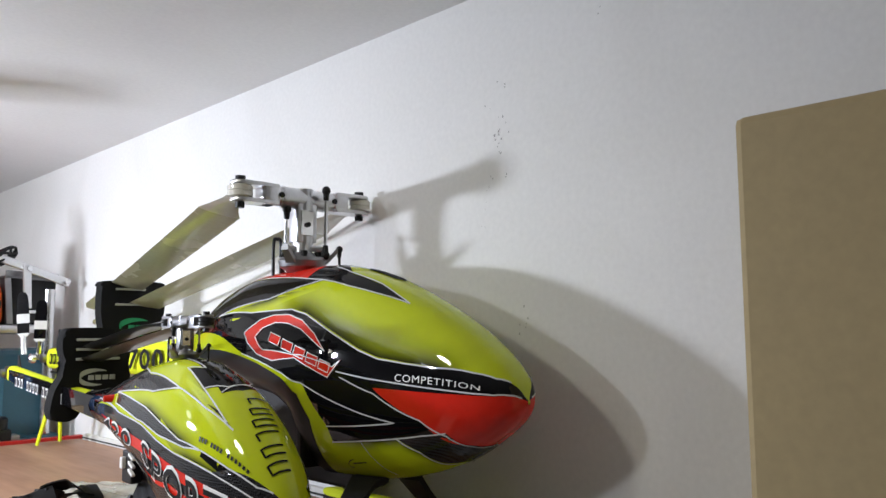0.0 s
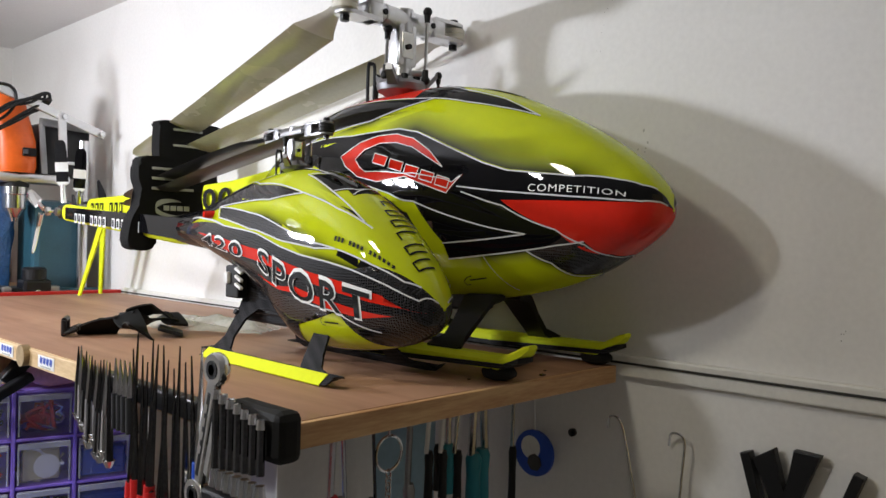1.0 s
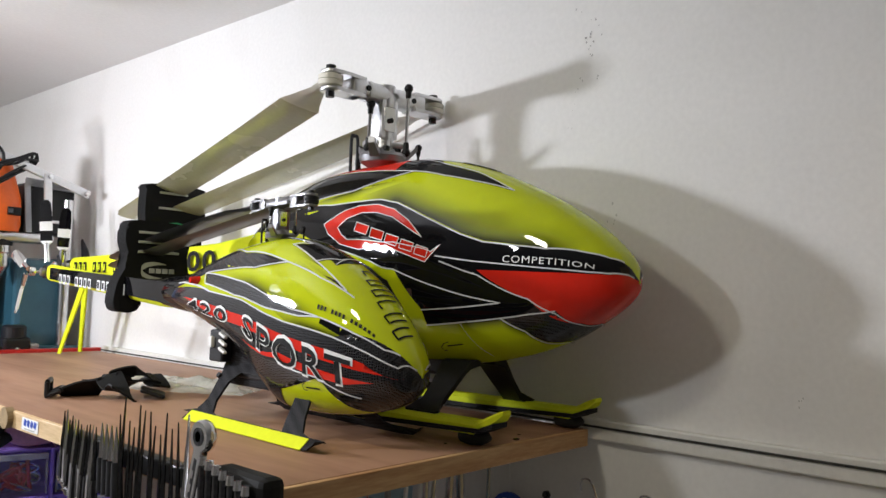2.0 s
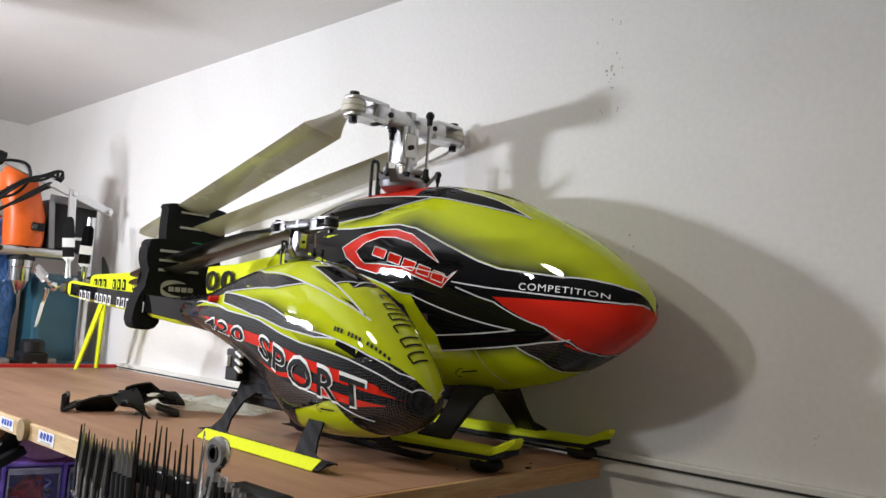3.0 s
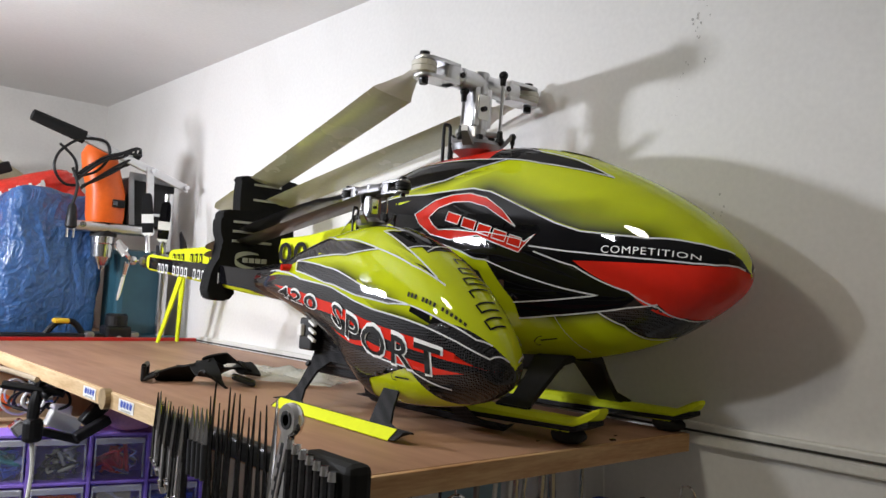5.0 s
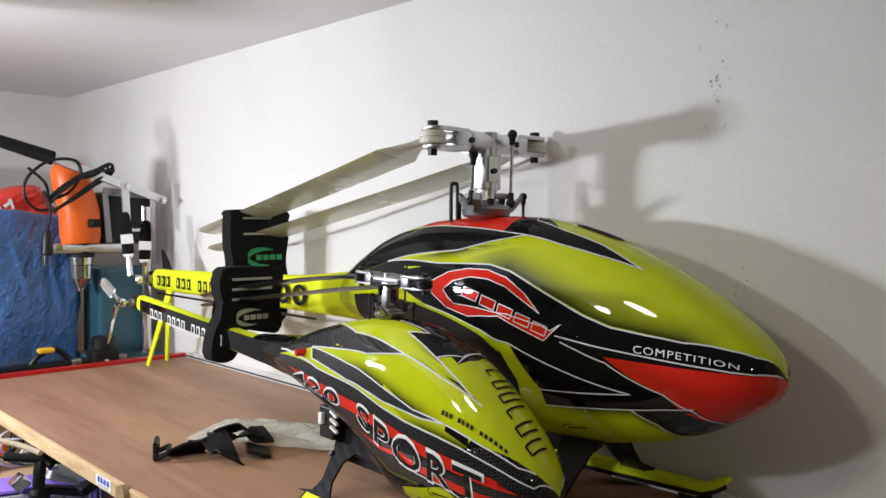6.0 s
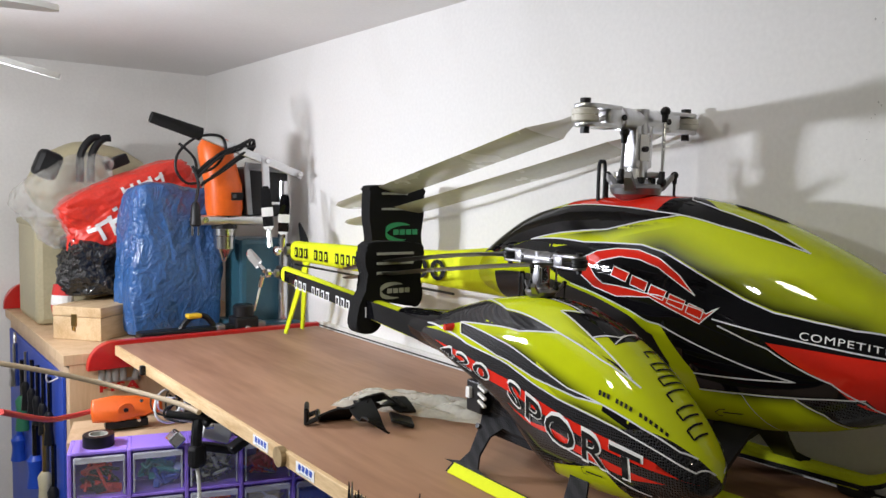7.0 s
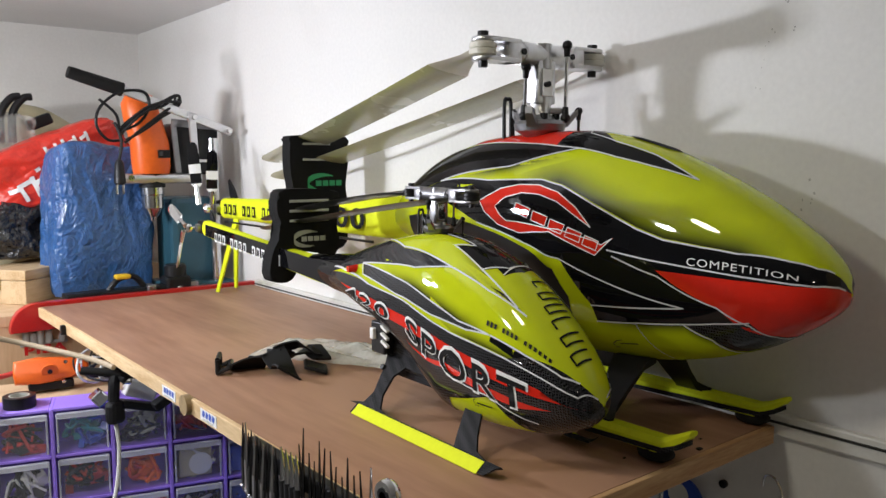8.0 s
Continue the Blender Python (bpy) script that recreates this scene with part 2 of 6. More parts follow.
def sweep(points, r, seg=10, bm=None, r_end=None, steps=8):
    """A bent round rod or cable through the points."""
    bm = bm or bmesh.new()
    pts = [Vector(p) for p in points]
    line = []
    for i in range(len(pts) - 1):
        p0, p1, p2, p3 = pts[max(i - 1, 0)], pts[i], pts[i + 1], pts[min(i + 2, len(pts) - 1)]
        for k in range(steps):
            t = k / steps
            line.append(0.5 * (2 * p1 + (p2 - p0) * t + (2 * p0 - 5 * p1 + 4 * p2 - p3) * t * t + (3 * p1 - p0 - 3 * p2 + p3) * t ** 3))
    line.append(pts[-1])
    up = Vector((0.3, 0.2, 1)).normalized()
    rings = []
    for i, p in enumerate(line):
        d = (line[min(i + 1, len(line) - 1)] - line[max(i - 1, 0)]).normalized()
        side = d.cross(up)
        side = side.normalized() if side.length > 1e-4 else d.orthogonal().normalized()
        up = side.cross(d).normalized()
        rr = r if r_end is None else r + (r_end - r) * i / (len(line) - 1)
        rings.append([bm.verts.new(p + rr * (math.cos(2 * math.pi * k / seg) * side + math.sin(2 * math.pi * k / seg) * up)) for k in range(seg)])
    for a, b in zip(rings, rings[1:]):
        for k in range(seg):
            bm.faces.new((a[k], a[(k + 1) % seg], b[(k + 1) % seg], b[k]))
    bm.faces.new(rings[0][::-1])
    bm.faces.new(rings[-1])
    return bm


def loft(sections, bm=None, cap=True):
    """Joins closed rings of points, each a list of (x, y, z)."""
    bm = bm or bmesh.new()
    rings = [[bm.verts.new(p) for p in ring] for ring in sections]
    n = len(rings[0])
    for a, b in zip(rings, rings[1:]):
        for k in range(n):
            bm.faces.new((a[k], a[(k + 1) % n], b[(k + 1) % n], b[k]))
    if cap:
        bm.faces.new(rings[0][::-1])
        bm.faces.new(rings[-1])
    bmesh.ops.recalc_face_normals(bm, faces=bm.faces[:])
    return bm


def rounded(ob, angle=40):
    for p in ob.data.polygons:
        p.use_smooth = True
    ob.data.set_sharp_from_angle(angle=radians(angle))
    return ob


def oval(cx, cz, w, h, y, n=20, power=2.6):
    out = []
    for k in range(n):
        a = 2 * math.pi * k / n
        c, s = math.cos(a), math.sin(a)
        out.append((cx + w * math.copysign(abs(c) ** (2 / power), c), y, cz + h * math.copysign(abs(s) ** (2 / power), s)))
    return out


def letters(text, size, material, name, parent, place, width=None, thick=0.0, embolden=0.0):
    """Printed words: the built-in font as a mesh, each vertex moved by place(x, y)."""
    cu = bpy.data.curves.new(name, "FONT")
    cu.body, cu.size, cu.align_x, cu.offset = text, size, "CENTER", embolden
    cu.resolution_u, cu.space_character = 3, 1.12
    tmp = new(name, cu)
    bpy.context.view_layer.update()
    me = bpy.data.meshes.new_from_object(tmp.evaluated_get(bpy.context.evaluated_depsgraph_get()))
    bpy.data.objects.remove(tmp)
    xs = [v.co.x for v in me.vertices]
    k = width / (max(xs) - min(xs)) if width else 1
    bm = bmesh.new()
    bm.from_mesh(me)
    bpy.data.meshes.remove(me)
    for v in bm.verts:
        v.co = place(v.co.x * k, v.co.y)
    return part(name, bm, material, parent)


# ---- rounded bodies and their paint ----
def smooth(xs, ys):
    """A smooth curve through the knots (xs, ys), without overshoot."""
    xs, ys = list(xs), list(ys)
    d = [(ys[i + 1] - ys[i]) / (xs[i + 1] - xs[i]) for i in range(len(xs) - 1)]
    m = [d[0]] + [0 if a * b <= 0 else 2 * a * b / (a + b) for a, b in zip(d, d[1:])] + [d[-1]]

    def at(x):
        x = min(max(x, xs[0]), xs[-1])
        i = 0
        while i < len(xs) - 2 and x > xs[i + 1]:
            i += 1
        h = xs[i + 1] - xs[i]
        t = (x - xs[i]) / h
        return ((1 + 2 * t) * (1 - t) ** 2 * ys[i] + t * (1 - t) ** 2 * h * m[i]
                + t * t * (3 - 2 * t) * ys[i + 1] + t * t * (t - 1) * h * m[i + 1])
    return at


class Pod:
    """A body along y: nose at the small end of ys. Angles in degrees: 0 on the room's side, 90 on top, 180 on the wall's side, -90 below."""

    def __init__(self, ys, top, bottom, middle, half, power=2.25):
        self.ys, self.power = ys, power
        self.top, self.bottom = smooth(ys, top), smooth(ys, bottom)
        self.middle, self.half = smooth(ys, middle), smooth(ys, half)

    def at(self, y, angle, off=0.0):
        a = math.radians(angle)
        c, s = math.cos(a), math.sin(a)
        p = 2 / self.power
        w, mid = self.half(y), self.middle(y)
        h = (self.top(y) - mid) if s > 0 else (mid - self.bottom(y))
        x = -(w + off) * math.copysign(abs(c) ** p, c)
        z = mid + (h + off) * math.copysign(abs(s) ** p, s)
        return (x, y, z)


POD_700 = Pod((-.3625, -.361, -.357, -.345, -.325, -.29, -.24, -.18, -.12, -.09, -.06, 0, .06, .10, .15, .20, .24),
              (.1565, .159, .172, .188, .205, .228, .253, .276, .290, .293, .294, .2925, .288, .280, .265, .240, .215),
              (.1550, .153, .144, .132, .118, .098, .080, .068, .063, .062, .112, .140, .147, .150, .152, .153, .155),
              (.1558, .157, .158, .159, .160, .161, .163, .166, .170, .173, .180, .192, .200, .202, .200, .193, .186),
              (.0004, .003, .014, .026, .036, .046, .054, .060, .062, .062, .062, .060, .055, .050, .042, .033, .024), 2.15)
POD_420 = Pod((-.2192, -.218, -.214, -.20, -.175, -.15, -.12, -.09, -.05, -.02, 0, .05, .10, .15, .19),
              (.0690, .071, .082, .102, .128, .148, .167, .180, .190, .192, .191, .184, .172, .156, .142),
              (.0680, .066, .056, .044, .034, .028, .024, .022, .022, .036, .052, .080, .095, .108, .115),
              (.0685, .069, .070, .073, .078, .082, .085, .088, .094, .102, .108, .116, .124, .128, .128),
              (.0004, .003, .013, .025, .035, .041, .044, .045, .045, .044, .043, .041, .037, .031, .024))


# ---- the room ----
TOP = 1.0           # upper face of the shelf board
CEILING = 1.605
BACK = 1.87
FLOOR = -0.75


def slab(name, lo, hi, material, label, category):
    size = [b - a for a, b in zip(lo, hi)]
    ob = part(name, box(size, [(a + b) / 2 for a, b in zip(lo, hi)]), material)
    return tagged(ob, label, category, kind="structure")


slab("wall_east", (0, -2.6, FLOOR), (0.15, BACK, CEILING), WALL, "off-white limewashed wall with grey stains beside the shelf", "wall")
slab("wall_north", (-3.2, BACK, FLOOR), (0.15, BACK + 0.15, CEILING), WALL, "off-white limewashed end wall behind the workbench", "wall")
# Unseen walls that close the room; their grey sets bounce and reflections.
slab("wall_west", (-3.35, -2.6, FLOOR), (-3.2, BACK + 0.15, CEILING), BOUNCE_WALL, "plain unseen wall closing the workshop, grey tone set for bounce", "wall")
slab("wall_south", (-3.35, -2.75, FLOOR), (0.15, -2.6, CEILING), BOUNCE_WALL, "plain unseen wall closing the workshop, grey tone set for bounce", "wall")
slab("ceiling", (-3.35, -2.75, CEILING), (0.15, BACK + 0.15, CEILING + 0.12), CEIL, "greyish white limewashed ceiling", "ceiling")
slab("floor", (-3.35, -2.75, FLOOR - 0.1), (0.15, BACK + 0.15, FLOOR), CONCRETE, "plain grey concrete floor", "floor")

trim = tagged(thing("trim", "white plastic cable trunking along the wall at shelf height", "trim"), kind="structure")
part("trunking", box((0.010, 2.9, 0.022), (-0.005, -0.28, 1.000), 0.002), TRIM, trim)
part("lid_gap", box((0.003, 2.9, 0.0022), (-0.0105, -0.28, 1.0030)), GAP, trim)

# the shelf board: plywood with solid lippings on two edges
shelf = thing("shelf_board", "reddish brown plywood shelf board with pale pine edges", "shelf")
X0, X1, Y0, Y1 = -0.430, -0.014, 0.010, 1.175
part("board", box((X1 - X0 - 0.006, Y1 - Y0 - 0.006, 0.018), ((X0 + X1) / 2 + 0.003, (Y0 + Y1) / 2 + 0.003, TOP - 0.009)), PLY, shelf)
part("front_lipping", box((X1 - X0, 0.006, 0.0178), ((X0 + X1) / 2, Y0 + 0.003, TOP - 0.0091), 0.0008), EDGE, shelf, "pine lipping with small knots")
part("side_lipping", box((0.006, Y1 - Y0 - 0.006, 0.0178), (X0 + 0.003, (Y0 + Y1) / 2 + 0.003, TOP - 0.0091), 0.0008), EDGE_Y, shelf, "pale pine lipping")

# workbench behind, its side hung with tools
bench = thing("workbench", "light wood workbench with red painted rim and blue tool side", "workbench")
part("top", box((0.51, 0.662, 0.02), (-0.257, 1.533, 0.975), 0.001), BEECH, bench)
part("front_panel", box((0.50, 0.018, 1.71), (-0.252, 1.212, 0.110)), BEECH, bench)
part("side_panel", box((0.018, 0.636, 1.71), (-0.492, 1.541, 0.110)), BEECH, bench)
part("tool_side", box((0.006, 0.60, 0.50), (-0.5045, 1.535, 0.69), 0.001), BLUE_BOARD, bench, "blue painted tool board")


def rail_outline():
    pts = [(-0.005, 0.955), (-0.005, 1.006), (-0.43, 1.006)]
    pts += [(-0.43 - 0.045 * math.sin(a), 0.961 + 0.045 * math.cos(a)) for a in [k * math.pi / 16 for k in range(1, 9)]]
    return pts + [(-0.475, 0.955)]


part("front_rail", plate(rail_outline(), 0.018, Matrix.Translation((0, 1.190, 0)) @ Matrix.Rotation(radians(90), 4, "X"), 0.002), RED_PAINT, bench, "red painted rail with a rounded corner")
part("back_rail", plate([(x * 1.09, 1.0 + (z - 0.955) * 1.2 - 0.014) for x, z in rail_outline()], 0.018, Matrix.Translation((0, 1.852, 0)) @ Matrix.Rotation(radians(90), 4, "X"), 0.002), RED_PAINT, bench, "red painted rail with a rounded corner")


# ---- helicopters ----
def pod_mesh(pod, ny=72, na=64):
    lo, hi = pod.ys[0], pod.ys[-1]
    rings = []
    for i in range(ny):
        u = i / (ny - 1)
        y = lo + (hi - lo) * (1 - math.cos(u * math.pi / 2)) ** 1.15 if u < 1 else hi
        rings.append([pod.at(y, 360 * k / na) for k in range(na)])
    return loft(rings)


def airbrush_material():
    m = mat("airbrushed lime to black", (0.50, 0.58, 0.008), 0.45, coat=1.0, vary=0.05, scale=15, spec=0.0)
    n, l = m.node_tree.nodes, m.node_tree.links
    b = n["Principled BSDF"]
    old = b.inputs["Base Color"].links[0].from_socket
    at = n.new("ShaderNodeAttribute")
    at.attribute_name = "spray"
    mx = n.new("ShaderNodeMix")
    mx.data_type = "RGBA"
    mx.inputs["B"].default_value = (0.010, 0.011, 0.006, 1)
    l.new(at.outputs["Fac"], mx.inputs["Factor"])
    l.new(old, mx.inputs["A"])
    l.new(mx.outputs["Result"], b.inputs["Base Color"])
    return m


SPRAY = airbrush_material()
LAYER = 0.00022


def paint(target, name, material, layer, outline, mirror=True):
    """A film of paint on a pod, its outline in (place along the pod, angle)."""
    pod, parent = target
    for flip in ((False, True) if mirror else (False,)):
        bm = bmesh.new()
        vs = []
        for y, a in outline:
            p = Vector((max(y, pod.ys[0] + 0.0004), (180 - a if flip else a) * 0.001, 0))
            if not vs or (vs[-1].co - p).length > 1e-5:
                vs.append(bm.verts.new(p))
        bmesh.ops.triangulate(bm, faces=[bm.faces.new(vs)])
        lo, hi = min(v.co.x for v in vs), max(v.co.x for v in vs)
        cuts, y = [], pod.ys[0]
        while y < hi:
            y += 0.0012 if y < pod.ys[0] + 0.012 else 0.004 if y < pod.ys[0] + 0.06 else 0.009
            if lo < y < hi:
                cuts.append(((y, 0, 0), (1, 0, 0)))
        lo, hi = min(v.co.y for v in vs), max(v.co.y for v in vs)
        cuts += [((0, 0.006 * k, 0), (0, 1, 0)) for k in range(int(lo / 0.006) - 1, int(hi / 0.006) + 2)]
        for co, no in cuts:
            bmesh.ops.bisect_plane(bm, geom=bm.verts[:] + bm.edges[:] + bm.faces[:], plane_co=co, plane_no=no)
        for v in bm.verts:
            v.co = pod.at(v.co.x, v.co.y * 1000, LAYER * layer)
        bmesh.ops.recalc_face_normals(bm, faces=bm.faces[:])
        rounded(part(name, bm, material, parent), 180)


def along(pod, line, step=0.004):
    """Even points on the pod along a line in (place, angle)."""
    out = []
    for (y0, a0), (y1, a1) in zip(line, line[1:]):
        n = max(2, int(math.hypot(y1 - y0, (a1 - a0) * 0.0012) / step))
        out += [(y0 + (y1 - y0) * k / n, a0 + (a1 - a0) * k / n) for k in range(n)]
    return out + [line[-1]]


def stripe(target, name, material, layer, width, line, mirror=True):
    pod, parent = target
    for flip in ((False, True) if mirror else (False,)):
        pts = [(max(y, pod.ys[0] + 0.0004), 180 - a if flip else a) for y, a in along(pod, line)]
        p = [Vector(pod.at(y, a, LAYER * layer)) for y, a in pts]
        bm = bmesh.new()
        pairs = []
        for i, q in enumerate(p):
            d = (p[min(i + 1, len(p) - 1)] - p[max(i - 1, 0)]).normalized()
            y, a = pts[i]
            t1 = Vector(pod.at(y, a + 1, LAYER * layer)) - Vector(pod.at(y, a - 1, LAYER * layer))
            t2 = Vector(pod.at(min(y + 0.001, pod.ys[-1]), a, LAYER * layer)) - Vector(pod.at(max(y - 0.001, pod.ys[0]), a, LAYER * layer))
            side = t1.cross(t2).normalized().cross(d).normalized() * width / 2
            pairs.append((bm.verts.new(q + side), bm.verts.new(q - side)))
        for (a, b), (c, d) in zip(pairs, pairs[1:]):
            bm.faces.new((a, b, d, c))
        rounded(part(name, bm, material, parent), 180)


def airbrush(target, width, line, mirror=True):
    """Black spray that fades into the lime, above the line or below it."""
    pod, parent = target
    for flip in ((False, True) if mirror else (False,)):
        bm = bmesh.new()
        layer = bm.loops.layers.float_color.new("spray")
        rows = []
        for y, a in along(pod, line, 0.006):
            y = max(y, pod.ys[0] + 0.0004)
            reach = width / 0.0014 / max(pod.half(y) / 0.06, 0.35)
            row = []
            for k in range(7):
                aa = a + reach * k / 6
                row.append((bm.verts.new(pod.at(y, 180 - aa if flip else aa, LAYER * (0.4 + 0.05 * k))), (1 - k / 6) ** 1.6))
            rows.append(row)
        for i, row in enumerate(rows):
            ease = min(1, (i + 0.1) / 9, (len(rows) - 1 - i + 0.1) / 6)
            rows[i] = [(v, w * ease) for v, w in row]
        for r, s in zip(rows, rows[1:]):
            for k in range(6):
                q = (r[k], r[k + 1], s[k + 1], s[k])
                f = bm.faces.new([v for v, _ in q])
                for loop, (_, w) in zip(f.loops, q):
                    loop[layer] = (w, w, w, 1)
        rounded(part("sprayed_edge", bm, SPRAY, parent), 180)


def lettering(target, text, material, layer, a, b, top, name, embolden=0.0, height=None):
    """Words on a pod from a to b along the foot of the letters; top: the angle at the head of the first and the last letter."""
    pod, parent = target
    (y0, a0), (y1, a1) = a, b

    def place(x, y):
        u = x / 1.0 + 0.5
        lo = a0 + (a1 - a0) * u
        hi = top[0] + (top[1] - top[0]) * u
        return pod.at(y0 + (y1 - y0) * u, lo + (hi - lo) * y / 0.70, LAYER * layer)

    return letters(text, 1.0, material, name, parent, place, width=1.0, embolden=embolden)


def helicopter(label, m, pod, boom, boom_label):
    h = thing("model_helicopter", label, "model helicopter", m)
    c = rounded(part("canopy", pod_mesh(pod), LIME, h, "lime lacquered canopy with black, red and silver graphics"), 60)
    rings = [oval(0, (t + b) / 2, w, (t - b) / 2, y) for y, t, b, w in boom]
    t = rounded(part("tail_boom", loft(rings), FLUO, h, boom_label), 60)
    return h, c, t


def blade(h, name, root, mid, tip, chord, material, pale, twist):
    """A long rotor blade: narrow root, full chord, cut tip."""
    root, mid, tip = Vector(root), Vector(mid), Vector(tip)
    d = (tip - root).normalized()
    wide = d.cross(Vector((0, 0, 1))).normalized()
    wide = (Matrix.Rotation(radians(twist), 3, d) @ wide).normalized()
    n = wide.cross(d)
    rings = []
    for u, k in ((0, .30), (.02, .34), (.05, .36), (.10, .72), (.13, 1), (.3, 1), (.6, 1), (.85, 1), (.965, 1), (1, .62)):
        p = root * (1 - u) * (1 - u) + 2 * u * (1 - u) * mid + tip * u * u
        c, off = chord * k, chord * 0.12 * (k - 0.3)
        th = 0.0055 if u < 0.06 else 0.0034
        rings.append([p + wide * (off + c * s) + n * th * w for s, w in ((-.5, 0), (-.3, .42), (0, .5), (.3, .28), (.5, 0), (.3, -.28), (0, -.5), (-.3, -.42))])
    bl = rounded(part(name, loft(rings), material, h), 50)
    root_part = loft([[p + (p - sum(ring, Vector()) / 8) * 0.03 for p in ring] for ring in rings[:5]])
    rounded(part("blade_root", root_part, pale, bl), 50)
    return bl


def grip(h, centre, out, length, size, metal, tip_material=None):
    """A blade grip: round neck, two cheeks, and the bolt through them."""
    c, d = Vector(centre), Vector(out).normalized()
    side = d.cross(Vector((0, 0, 1))).normalized()
    m = Matrix((side, d, Vector((0, 0, 1)))).transposed().to_4x4()
    m.translation = c
    turned = m.to_3x3().to_4x4()
    bm = tube(c + d * 0.16 * length, c + d * 0.5 * length, size * 0.66, size * 0.72, seg=20)
    tube(c + d * 0.30 * length, c + d * 0.36 * length, size * 0.76, seg=20, bm=bm)
    box((size * 1.5, length * 0.24, size * 1.42), c + d * length * 0.55, size * 0.28, turned, bm)
    for s in (-1, 1):
        out_line = [(-size * .74, length * .46), (size * .74, length * .46), (size * .80, length * .72)]
        out_line += [(size * .78 * math.cos(a), length * .93 + size * .78 * math.sin(a)) for a in [k * math.pi / 10 for k in range(0, 11)]]
        out_line += [(-size * .80, length * .72)]
        plate(out_line, size * 0.26, m @ Matrix.Translation((0, 0, s * size * 0.58)), 0.0008, bm)
    g = rounded(part("blade_grip", bm, metal, h, "machined metal blade grip"), 35)
    b = m @ Vector((0, length * 0.95, 0))
    bolt = tube(b + Vector((0, 0, -size * 1.0)), b + Vector((0, 0, size * .75)), size * .16, seg=10)
    tube(b + Vector((0, 0, size * .66)), b + Vector((0, 0, size * 1.05)), size * .34, seg=12, bm=bolt)
    tube(b + Vector((0, 0, -size * 1.1)), b + Vector((0, 0, -size * .68)), size * .3, seg=6, bm=bolt)
    part("bolt", bolt, BLACK, g)
    rounded(part("root_washer", lathe([(size * .70, -size * .43), (size * .84, -size * .34), (size * .84, -size * .05), (size * .78, 0), (size * .84, size * .05), (size * .84, size * .34), (size * .70, size * .43)], b), BLADE_PALE if metal is ALLOY else BLACK, g), 30)
    for t in (-1, 1):
        part("grip_screw", tube(c + d * length * .42 + side * t * size * .70, c + d * length * .42 + side * t * size * .80, size * .2, seg=12), BLACK, g)
    if tip_material:
        part("tip", box((size * 0.9, size * 1.1, size * 0.62), b, 0.001, m.to_3x3().to_4x4()), tip_material, g)
    return b


def link(h, name, a, b, r, rod=STEEL):
    """A control rod with black ball links at both ends."""
    a, b = Vector(a), Vector(b)
    d = (b - a).normalized()
    p = part(name, tube(a, b, r, seg=8), rod, h)
    for e, s in ((a, 1), (b, -1)):
        bm = tube(e - d * s * r * 1.5, e + d * s * r * 6, r * 2.1, r * 1.6, 10)
        bmesh.ops.create_uvsphere(bm, u_segments=10, v_segments=6, radius=r * 2.8, matrix=Matrix.Translation(e))
        rounded(part("ball_link", bm, BLACK, p))


